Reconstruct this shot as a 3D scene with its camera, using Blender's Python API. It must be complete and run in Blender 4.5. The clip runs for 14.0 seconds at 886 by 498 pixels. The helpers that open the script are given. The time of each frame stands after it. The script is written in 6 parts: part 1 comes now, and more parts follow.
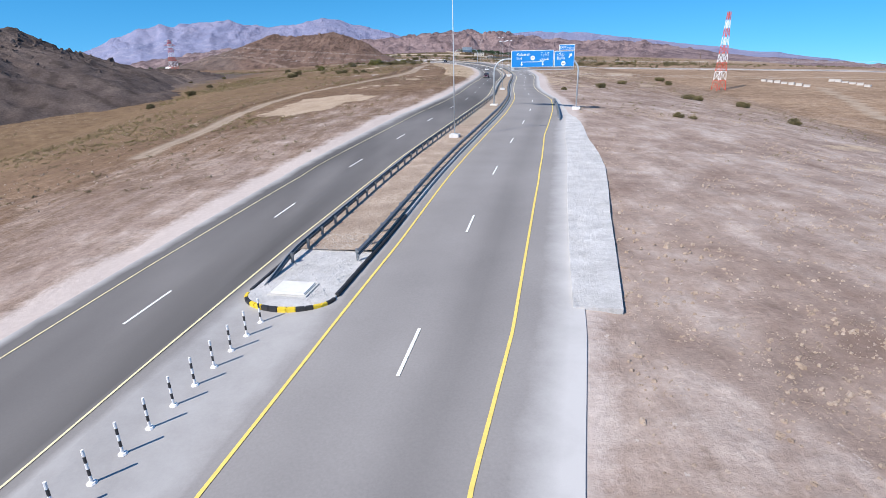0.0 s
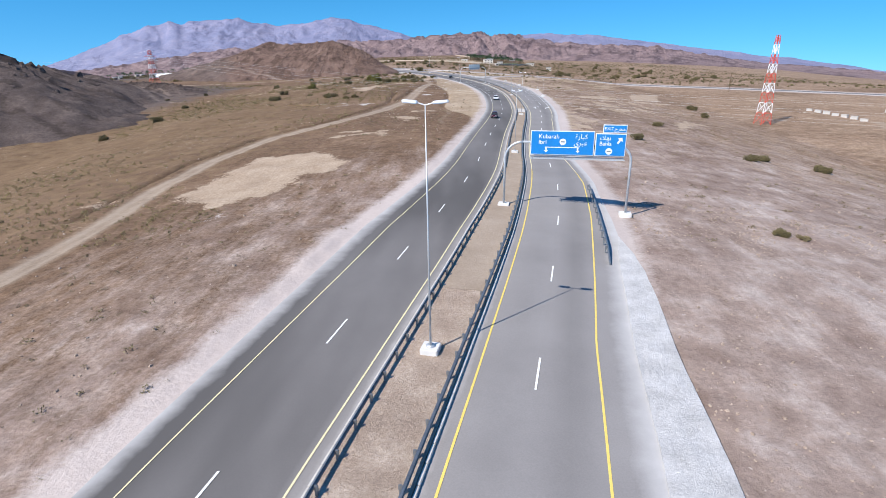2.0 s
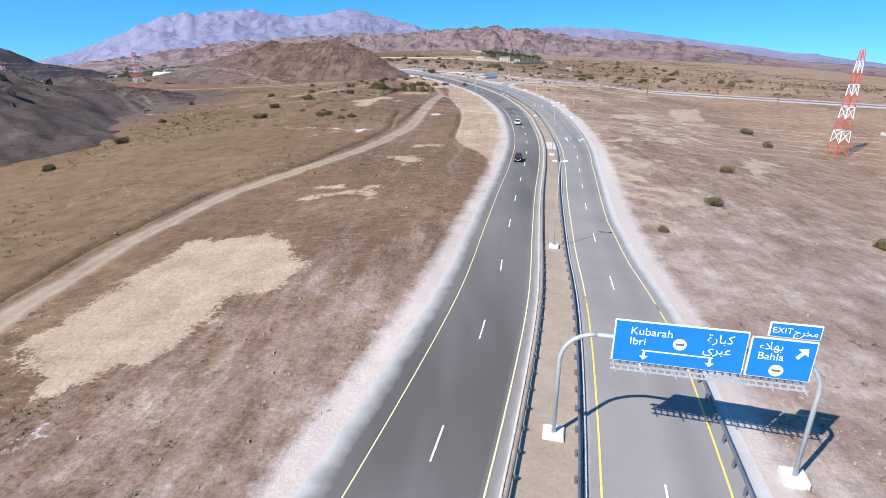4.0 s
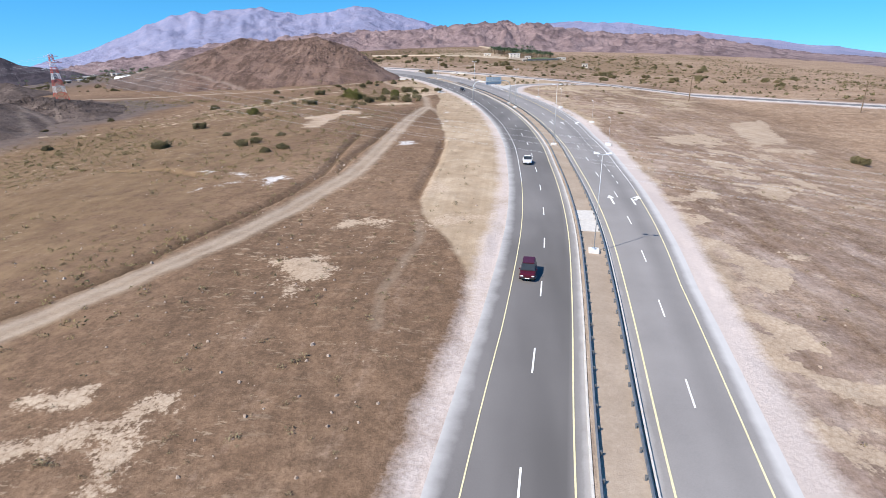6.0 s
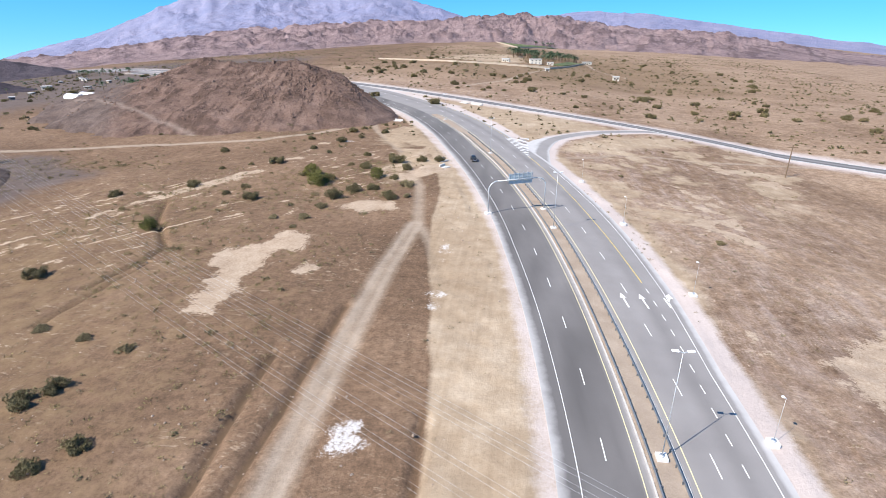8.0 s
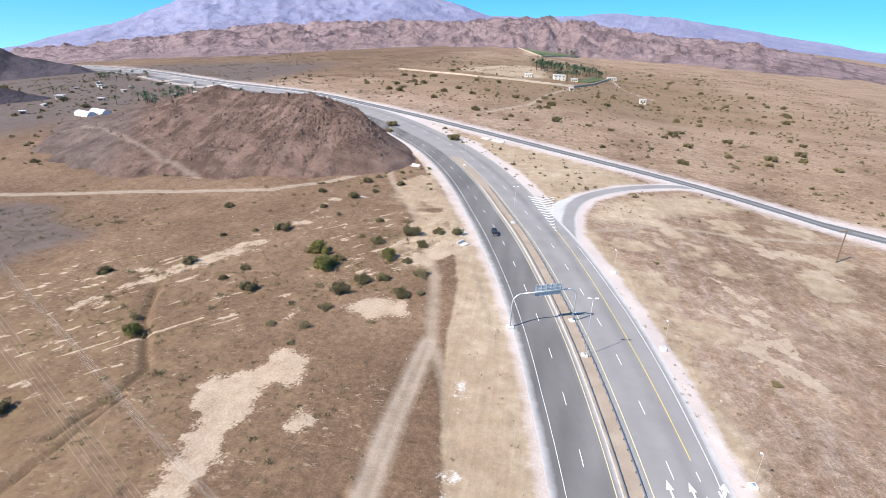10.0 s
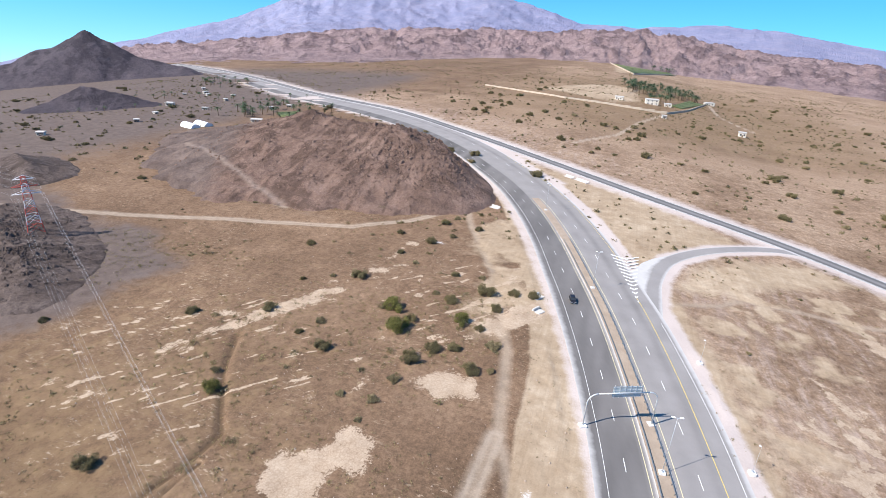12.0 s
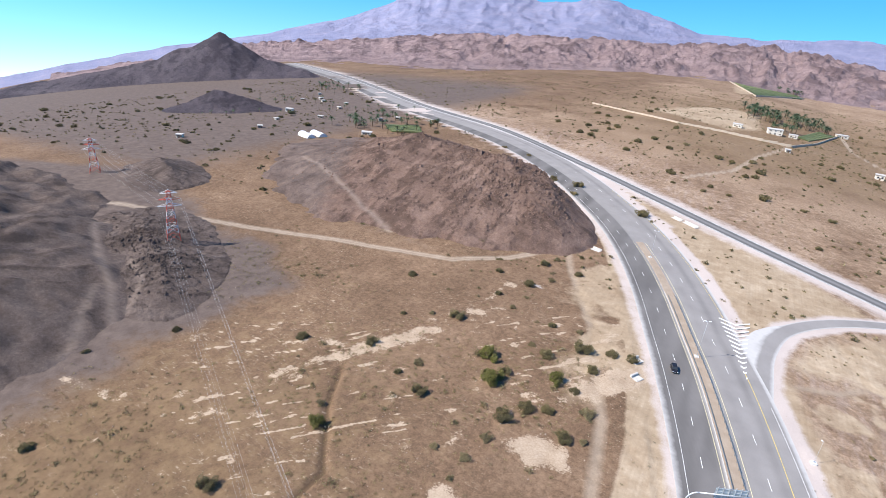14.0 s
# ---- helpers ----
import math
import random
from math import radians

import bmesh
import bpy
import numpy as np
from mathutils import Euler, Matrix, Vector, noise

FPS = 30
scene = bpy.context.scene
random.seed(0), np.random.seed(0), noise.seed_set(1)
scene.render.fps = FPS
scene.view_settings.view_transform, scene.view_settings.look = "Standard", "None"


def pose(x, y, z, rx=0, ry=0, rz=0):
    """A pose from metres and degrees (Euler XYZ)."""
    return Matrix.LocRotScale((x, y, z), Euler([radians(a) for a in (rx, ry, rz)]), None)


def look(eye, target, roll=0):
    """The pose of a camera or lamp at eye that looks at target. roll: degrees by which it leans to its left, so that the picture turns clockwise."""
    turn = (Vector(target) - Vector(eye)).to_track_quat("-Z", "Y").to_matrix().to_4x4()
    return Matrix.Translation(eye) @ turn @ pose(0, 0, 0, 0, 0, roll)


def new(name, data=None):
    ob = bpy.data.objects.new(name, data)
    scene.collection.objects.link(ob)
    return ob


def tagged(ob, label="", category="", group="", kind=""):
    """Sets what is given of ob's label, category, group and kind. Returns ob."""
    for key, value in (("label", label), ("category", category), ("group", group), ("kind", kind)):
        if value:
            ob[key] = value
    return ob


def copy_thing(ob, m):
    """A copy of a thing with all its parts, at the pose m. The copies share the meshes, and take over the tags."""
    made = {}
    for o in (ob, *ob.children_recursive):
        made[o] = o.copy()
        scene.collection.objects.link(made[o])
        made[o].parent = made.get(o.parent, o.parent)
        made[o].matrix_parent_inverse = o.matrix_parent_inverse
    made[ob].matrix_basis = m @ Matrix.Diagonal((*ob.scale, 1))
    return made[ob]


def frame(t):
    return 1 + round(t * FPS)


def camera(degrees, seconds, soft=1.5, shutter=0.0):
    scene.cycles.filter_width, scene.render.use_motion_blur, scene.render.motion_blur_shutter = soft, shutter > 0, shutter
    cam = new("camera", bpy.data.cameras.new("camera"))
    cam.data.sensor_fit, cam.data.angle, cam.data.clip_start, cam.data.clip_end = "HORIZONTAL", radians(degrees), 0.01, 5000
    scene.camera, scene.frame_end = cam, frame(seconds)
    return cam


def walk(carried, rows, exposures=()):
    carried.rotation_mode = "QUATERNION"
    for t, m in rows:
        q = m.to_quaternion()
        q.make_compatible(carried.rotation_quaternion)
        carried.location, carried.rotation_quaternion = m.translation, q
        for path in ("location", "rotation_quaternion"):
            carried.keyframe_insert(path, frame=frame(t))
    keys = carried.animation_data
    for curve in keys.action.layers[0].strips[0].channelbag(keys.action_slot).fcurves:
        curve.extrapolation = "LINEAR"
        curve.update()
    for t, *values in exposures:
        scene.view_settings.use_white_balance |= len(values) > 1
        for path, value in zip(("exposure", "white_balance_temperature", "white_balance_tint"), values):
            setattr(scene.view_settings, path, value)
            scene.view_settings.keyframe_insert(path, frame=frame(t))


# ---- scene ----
cam = camera(78.475, 14.0, soft=0.75)
PATH = [
    (0, (8.896, 24.391, 7.749), (8.798, 26.262, 7.050), -1.49),
    (0.5, (9.458, 30.307, 8.719), (9.353, 32.178, 8.019), -1.31),
    (1, (9.829, 37.041, 10.037), (9.712, 38.912, 9.339), -1.11),
    (1.5, (9.879, 43.513, 11.684), (9.761, 45.384, 10.985), -0.95),
    (2, (9.738, 50.223, 13.715), (9.618, 52.093, 13.016), -0.72),
    (2.5, (9.551, 56.732, 15.549), (9.419, 58.599, 14.844), -0.40),
    (3, (9.163, 63.273, 17.569), (9.019, 65.136, 16.855), -0.15),
    (3.2, (8.798, 65.615, 18.588), (8.658, 67.474, 17.863), 0.01),
    (5.3, (9.342, 100.911, 16.945), (9.134, 102.767, 16.228), -0.79),
    (5.5, (9.751, 106.202, 17.246), (9.547, 108.055, 16.522), -0.78),
    (6, (10.911, 121.351, 17.431), (10.707, 123.201, 16.698), -0.92),
    (6.5, (10.931, 136.914, 17.948), (10.721, 138.758, 17.203), -0.95),
    (7, (9.700, 153.010, 19.437), (9.461, 154.848, 18.685), -0.59),
    (7.5, (8.218, 169.017, 25.655), (7.975, 170.850, 24.892), -0.28),
    (8, (7.256, 178.515, 30.781), (7.015, 180.343, 30.006), 0.17),
    (8.5, (6.336, 183.837, 34.145), (6.097, 185.663, 33.363), 0.62),
    (8.7, (6.085, 185.590, 35.447), (5.846, 187.414, 34.662), 0.88),
    (10.8, (3.370, 197.491, 48.047), (3.023, 199.297, 47.259), 2.45),
    (11, (3.333, 198.040, 49.077), (2.964, 199.841, 48.290), 2.54),
    (11.5, (2.213, 199.399, 51.439), (1.760, 201.181, 50.651), 3.12),
    (12, (1.109, 200.290, 53.541), (0.567, 202.046, 52.752), 3.54),
    (12.5, (-0.293, 200.780, 55.895), (-0.931, 202.502, 55.102), 4.10),
    (13, (-1.404, 200.945, 58.038), (-2.118, 202.636, 57.243), 4.50),
    (13.5, (-2.590, 200.881, 60.340), (-3.371, 202.540, 59.540), 4.85),
    (14, (-3.559, 200.737, 62.634), (-4.390, 202.368, 61.829), 5.17),
]
walk(cam, [(t, look(eye, target, roll)) for t, eye, target, roll in PATH],
     exposures=[(0, 0.28, 6600, 11), (2.5, 0.32, 6600, 11), (3.2, 0.42, 6600, 11), (5.5, 0.48, 6750, 11), (7, 0.48, 6800, 11), (8.5, 0.69, 6800, 11), (11, 0.68, 6800, 11), (14, 0.63, 6750, 11)])

# ---- light: one high sun from behind the left shoulder, clear sky ----
SUN_ELEV, SUN_AZ = 46.0, 226.0          # degrees; azimuth from +y towards +x
world = bpy.data.worlds.new("sky")
scene.world = world
world.use_nodes = True
wn = world.node_tree.nodes
sky = wn.new("ShaderNodeTexSky")
sky.sky_type, sky.sun_disc = "NISHITA", False
sky.sun_elevation, sky.sun_rotation = radians(SUN_ELEV), radians(SUN_AZ)
sky.air_density, sky.dust_density, sky.ozone_density = 1.0, 0.1, 3.0
wn["Background"].inputs["Strength"].default_value = 0.13
wc = wn.new("ShaderNodeTexCoord")
lift = wn.new("ShaderNodeVectorMath")          # reads the clear upper sky nearer to the horizon
lift.operation = "ADD"
lift.inputs[1].default_value = (0.0, 0.0, 0.20)
tone = wn.new("ShaderNodeHueSaturation")
tone.inputs["Saturation"].default_value = 1.3
tone.inputs["Hue"].default_value = 0.5
tone.inputs["Value"].default_value = 1.15
world.node_tree.links.new(wc.outputs["Generated"], lift.inputs[0])
world.node_tree.links.new(lift.outputs["Vector"], sky.inputs["Vector"])
world.node_tree.links.new(sky.outputs["Color"], tone.inputs["Color"])
low = wn.new("ShaderNodeSeparateXYZ")           # deeper, cooler blue towards the dry horizon
world.node_tree.links.new(wc.outputs["Generated"], low.inputs[0])
fade = wn.new("ShaderNodeMapRange")
fade.inputs["From Min"].default_value, fade.inputs["From Max"].default_value = 0.0, 0.45
fade.inputs["To Min"].default_value, fade.inputs["To Max"].default_value = 1.0, 0.0
world.node_tree.links.new(low.outputs["Z"], fade.inputs["Value"])
deep = wn.new("ShaderNodeHueSaturation")
deep.inputs["Saturation"].default_value, deep.inputs["Hue"].default_value, deep.inputs["Value"].default_value = 1.12, 0.493, 1.03
world.node_tree.links.new(fade.outputs["Result"], deep.inputs["Fac"])
world.node_tree.links.new(tone.outputs["Color"], deep.inputs["Color"])
world.node_tree.links.new(deep.outputs["Color"], wn["Background"].inputs["Color"])
sun = new("sun", bpy.data.lights.new("sun", "SUN"))
sun.data.energy, sun.data.angle, sun.data.color = 5.0, radians(0.5), (1.0, 0.95, 0.88)
_a, _e = radians(SUN_AZ), radians(SUN_ELEV)
sun.matrix_world = look((math.sin(_a) * math.cos(_e) * 300, math.cos(_a) * math.cos(_e) * 300 + 150, math.sin(_e) * 300), (0, 150, 0))


# ---- the lie of the land ----
LAND = (0.89, 0.18, -2.3, -0.16, 0.6, -0.92, -4.69, 3.46, -1.75, -10.71, 11.9, -4.74, -0.24, 0.99, 0.28)


def gz(x, y):
    """Height of the bare land: a low broad crest under the road that falls away to both sides."""
    x, y = np.asarray(x, float), np.asarray(y, float)
    rho, ph = np.hypot(x, y - 150), np.degrees(np.arctan2(x, np.maximum(y - 60, 1)))
    drop = (0.004 + 0.03 * (np.clip(ph, -70, 70) / 30) ** 2) * 40 * np.logaddexp(0, (rho - 250) / 40)
    u, v = np.clip(x, -85, 85) / 100, (np.clip(y, 20, 520) - 200) / 200
    z, k = 0.0, 0
    for i in range(5):
        for j in range(5 - i):
            z = z + LAND[k] * u ** i * v ** j
            k += 1
    return z - drop


def gzf(x, y):
    return float(gz(x, y))


_rng = np.random.default_rng(7)
_tab = _rng.random((256, 256))


def vnoise(x, y):
    x, y = np.asarray(x, float), np.asarray(y, float)
    xi, yi = np.floor(x).astype(int), np.floor(y).astype(int)
    fx, fy = x - xi, y - yi
    fx, fy = fx * fx * (3 - 2 * fx), fy * fy * (3 - 2 * fy)
    a, b = _tab[xi % 256, yi % 256], _tab[(xi + 1) % 256, yi % 256]
    c, d = _tab[xi % 256, (yi + 1) % 256], _tab[(xi + 1) % 256, (yi + 1) % 256]
    return (a * (1 - fx) + b * fx) * (1 - fy) + (c * (1 - fx) + d * fx) * fy


def fbm(x, y, octaves=4):
    v, a, s = 0.0, 0.5, 1.0
    for k in range(octaves):
        v = v + a * vnoise(x * s + 17.3 * k, y * s + 5.1 * k)
        a, s = a * 0.5, s * 2.03
    return v


def ridged(x, y, octaves=5):
    v, a, s = 0.0, 0.5, 1.0
    for k in range(octaves):
        v = v + a * (1 - np.abs(2 * vnoise(x * s + 31.7 * k, y * s + 11.9 * k) - 1))
        a, s = a * 0.5, s * 2.1
    return v


def spline(pts, step=1.0):
    """Catmull-Rom through the points, resampled evenly: arrays of x, y and of the left-hand normal."""
    p = np.array(pts, float)
    p = np.vstack([2 * p[0] - p[1], p, 2 * p[-1] - p[-2]])
    out = []
    for k in range(1, len(p) - 2):
        a, b, c, d = p[k - 1:k + 3]
        t = np.linspace(0, 1, 40, endpoint=False)[:, None]
        out.append(0.5 * (2 * b + (c - a) * t + (2 * a - 5 * b + 4 * c - d) * t ** 2 + (3 * b - a - 3 * c + d) * t ** 3))
    q = np.vstack(out + [p[-2:-1]])
    s = np.r_[0, np.cumsum(np.hypot(*np.diff(q, axis=0).T))]
    n = max(2, int(s[-1] / step))
    u = np.linspace(0, s[-1], n)
    x, y = np.interp(u, s, q[:, 0]), np.interp(u, s, q[:, 1])
    tx, ty = np.gradient(x), np.gradient(y)
    ln = np.hypot(tx, ty)
    return x, y, -ty / ln, tx / ln


def line_dist(X, Y, pts):
    """Distance of every grid point to a polyline."""
    best = np.full(X.shape, 1e9)
    for (ax, ay), (bx, by) in zip(pts, pts[1:]):
        dx, dy = bx - ax, by - ay
        t = np.clip(((X - ax) * dx + (Y - ay) * dy) / (dx * dx + dy * dy + 1e-9), 0, 1)
        best = np.minimum(best, np.hypot(X - ax - t * dx, Y - ay - t * dy))
    return best


def poly_dist(X, Y, pts):
    """Signed distance to a closed outline: negative inside."""
    d = line_dist(X, Y, list(pts) + [pts[0]])
    inside = np.zeros(X.shape, bool)
    for (ax, ay), (bx, by) in zip(pts, list(pts[1:]) + [pts[0]]):
        hit = ((ay > Y) != (by > Y)) & (X < (bx - ax) * (Y - ay) / (by - ay + 1e-12) + ax)
        inside ^= hit
    return np.where(inside, -d, d)


# ---- the roads' lines, from the plan ----
MAIN = [(-0.6, 22), (1.2, 32), (3.3, 46), (5.4, 60), (7.6, 72), (9.8, 84), (12.15, 98), (13.9, 111), (14.9, 124), (16.3, 140), (18, 156), (19.2, 170),
        (19.7, 184), (19.7, 198), (19.5, 212), (18.4, 228), (16.5, 245.1), (13.5, 264.2), (9.1, 284.6), (4.4, 302.8), (-0.7, 319), (-8.1, 341.4),
        (-17.2, 363.9), (-28.6, 386.2), (-42.5, 407.3), (-63.8, 435.8), (-94.1, 467), (-138, 498), (-232, 553), (-400, 690), (-690, 915)]
CROSS = [(190, 278), (110, 330), (60, 369), (25, 392), (5, 406), (-30, 433), (-63, 460), (-125, 509), (-224, 566), (-398, 706), (-690, 932)]
SLIP = [(13.4, 286), (14.0, 300), (14.2, 312), (15.0, 326), (19.6, 341), (31.5, 355.5), (48, 367), (62, 370)]
mx, my, mnx, mny = spline(MAIN, 1.0)
ms = np.r_[0, np.cumsum(np.hypot(np.diff(mx), np.diff(my)))]


def inner(y):
    return np.interp(y, (33, 40, 47, 90, 120, 200, 260), (2.15, 2.25, 2.42, 2.42, 1.95, 1.9, 1.9))


def outer_l(y):
    return np.interp(y, (36, 44, 90, 120, 135, 150, 180, 200, 216, 233, 253, 282, 300), (7.8, 8.05, 8.15, 6.8, 6.45, 6.2, 6.2, 6.3, 6.6, 6.9, 7.4, 7.6, 7.9))


def outer_r(y):
    return np.interp(y, (34, 40, 48, 58, 65, 75, 96, 108, 120, 132, 144, 160, 176, 189, 207, 224, 241, 257, 274, 300), (7.5, 7.85, 7.95, 8.1, 8.0, 7.6, 7.7, 7.5, 6.3, 5.75, 5.9, 6.0, 6.75, 7.3, 7.8, 8.2, 9.5, 10.2, 10.7, 10.9))


def shoulder_r(y):
    """Width of the hard shoulder beyond the right edge line."""
    return np.interp(y, (88, 104), (2.15, 1.2))


def shoulder_l(y):
    """Width of the asphalt beyond the left edge line."""
    return np.interp(y, (45, 75, 90, 130, 170, 210, 265, 300), (1.2, 1.8, 2.0, 1.5, 1.5, 1.7, 1.7, 2.0))


def exit_line(y):
    """Offset of the line that parts the exit lane from the through lanes."""
    return np.interp(y, (190, 218, 229, 242, 265, 287, 308), (5.7, 6.2, 7.0, 7.6, 7.9, 8.5, 9.0))


def at_y(y):
    """Index along the main road at that y."""
    return float(np.interp(y, my, np.arange(len(my))))


def on_main(y, off):
    """Place off metres to the right of the main road's middle at that y."""
    k = at_y(y)
    i = np.arange(len(mx))
    x0, y0 = np.interp(k, i, mx), np.interp(k, i, my)
    return float(x0 - off * np.interp(k, i, mnx)), float(y0 - off * np.interp(k, i, mny))


def heading(y):
    """Turn about z that lays +y along the main road at that y."""
    k, i = at_y(y), np.arange(len(mx))
    return math.degrees(math.atan2(-np.interp(k, i, mny), -np.interp(k, i, mnx)))


# ---- materials ----
def srgb(r, g, b):
    return tuple(((c / 255 + 0.055) / 1.055) ** 2.4 if c > 10 else c / 3294.6 for c in (r, g, b)) + (1.0,)


class Nodes:
    def __init__(self, name):
        self.m = bpy.data.materials.new(name)
        self.m.use_nodes = True
        self.t = self.m.node_tree
        self.b = self.t.nodes["Principled BSDF"]

    def add(self, kind, **kw):
        n = self.t.nodes.new(kind)
        for k, v in kw.items():
            n.inputs[k].default_value = v
        return n

    def link(self, a, b):
        self.t.links.new(a, b)

    def coords(self):
        return self.add("ShaderNodeTexCoord").outputs["Object"]

    def noise(self, scale, detail=4.0, rough=0.6, vec=None, w=0.0):
        n = self.add("ShaderNodeTexNoise", Scale=scale, Detail=detail, Roughness=rough)
        self.link(vec or self.coords(), n.inputs["Vector"])
        return n.outputs["Fac"]

    def noise_color(self, scale, vec):
        n = self.add("ShaderNodeTexNoise", Scale=scale, Detail=3.0, Roughness=0.6)
        self.link(vec, n.inputs["Vector"])
        return n.outputs["Color"]

    def turned(self, turn, sx, sy, vec=None):
        n = self.t.nodes.new("ShaderNodeMapping")
        n.inputs["Rotation"].default_value = (0, 0, radians(turn))
        n.inputs["Scale"].default_value = (sx, sy, 1)
        self.link(vec or self.coords(), n.inputs["Vector"])
        return n.outputs["Vector"]

    def ramp(self, fac, *stops):
        n = self.t.nodes.new("ShaderNodeValToRGB")
        e = n.color_ramp.elements
        while len(e) < len(stops):
            e.new(0.5)
        for k, (p, c) in enumerate(stops):
            e[k].position, e[k].color = p, c if len(c) == 4 else (*c, 1)
        self.link(fac, n.inputs["Fac"])
        return n.outputs["Color"]

    def mix(self, fac, a, b, mode="MIX"):
        n = self.t.nodes.new("ShaderNodeMix")
        n.data_type, n.blend_type = "RGBA", mode
        for sock, v in ((n.inputs["Factor"], fac), (n.inputs["A"], a), (n.inputs["B"], b)):
            if isinstance(v, (int, float)):
                sock.default_value = v
            elif isinstance(v, tuple):
                sock.default_value = v if len(v) == 4 else (*v, 1)
            else:
                self.link(v, sock)
        return n.outputs["Result"]

    def math(self, op, a, b=0.0, clamp=False):
        n = self.t.nodes.new("ShaderNodeMath")
        n.operation, n.use_clamp = op, clamp
        for k, v in enumerate((a, b)):
            if isinstance(v, (int, float)):
                n.inputs[k].default_value = v
            else:
                self.link(v, n.inputs[k])
        return n.outputs["Value"]

    def attr(self, name):
        n = self.t.nodes.new("ShaderNodeAttribute")
        n.attribute_name = name
        return n.outputs["Fac"]

    def bump(self, height, strength=0.4, distance=0.05):
        n = self.add("ShaderNodeBump", Strength=strength, Distance=distance)
        self.link(height, n.inputs["Height"])
        self.link(n.outputs["Normal"], self.b.inputs["Normal"])

    def done(self, colour, rough=0.9, metal=0.0):
        if isinstance(colour, tuple):
            self.b.inputs["Base Color"].default_value = colour if len(colour) == 4 else (*colour, 1)
        else:
            self.link(colour, self.b.inputs["Base Color"])
        self.b.inputs["Roughness"].default_value = rough
        self.b.inputs["Metallic"].default_value = metal
        self.b.inputs["Specular IOR Level"].default_value = 0.12 if rough > 0.8 else 0.5
        return self.m


def plain(name, colour, rough=0.6, metal=0.0, vary=0.25, scale=3.0, bump=0.0):
    """Paint, metal or concrete with wear at two scales."""
    n = Nodes(name)
    c = tuple(colour[:3])
    f = n.math("ADD", n.math("MULTIPLY", n.noise(scale), 0.6), n.math("MULTIPLY", n.noise(scale * 9), 0.4))
    col = n.ramp(f, (0.3, tuple(v * (1 - vary) for v in c)), (0.7, tuple(min(1, v * (1 + vary)) for v in c)))
    if bump:
        n.bump(n.noise(scale * 6), bump, 0.02)
    return n.done(col, rough, metal)


def scaled(c, f):
    return tuple(v * f for v in c[:3])


def stony(name, dark, mid, light, scale=0.06, bump=0.6, fine=1.2, outcrop=0.0, ash=False):
    """Bare rock and scree; outcrop: how far the crags stand out darker than the scree between them."""
    n = Nodes(name)
    v = n.coords()
    f = n.math("ADD", n.math("MULTIPLY", n.noise(scale, 8, 0.65, v), 0.45), n.math("ADD", n.math("MULTIPLY", n.noise(fine, 5, 0.75, v), 0.33), n.math("MULTIPLY", n.noise(fine * 4.3, 4, 0.8, v), 0.22)))
    col = n.ramp(f, (0.36, dark), (0.5, mid), (0.64, light))
    if outcrop:
        crag = n.math("ADD", n.attr("crag"), n.math("MULTIPLY", n.math("SUBTRACT", n.noise(fine * 0.6, 6, 0.7, v), 0.5), 1.2))
        col = n.mix(n.math("MULTIPLY", n.ramp(crag, (0.42, (0, 0, 0)), (0.75, (1, 1, 1))), outcrop), col, scaled(dark, 0.8))
    if ash:
        col = n.mix(n.math("MULTIPLY", n.ramp(n.math("ADD", n.attr("ash"), n.math("MULTIPLY", n.math("SUBTRACT", n.noise(fine * 0.25, 5, 0.7, v), 0.5), 0.8)), (0.3, (0, 0, 0)), (0.7, (1, 1, 1))), 0.65), col, n.ramp(f, (0.38, (0.075, 0.060, 0.056)), (0.62, (0.18, 0.146, 0.132))))
        col = n.mix(n.math("MULTIPLY", n.attr("path"), 0.6), col, (0.34, 0.265, 0.22))
    n.bump(n.math("ADD", n.noise(fine * 0.5, 8, 0.75, v), n.math("MULTIPLY", n.noise(fine * 3.0, 4, 0.8, v), 0.35)), bump, 0.9 / fine)
    return n.done(col, 0.95)


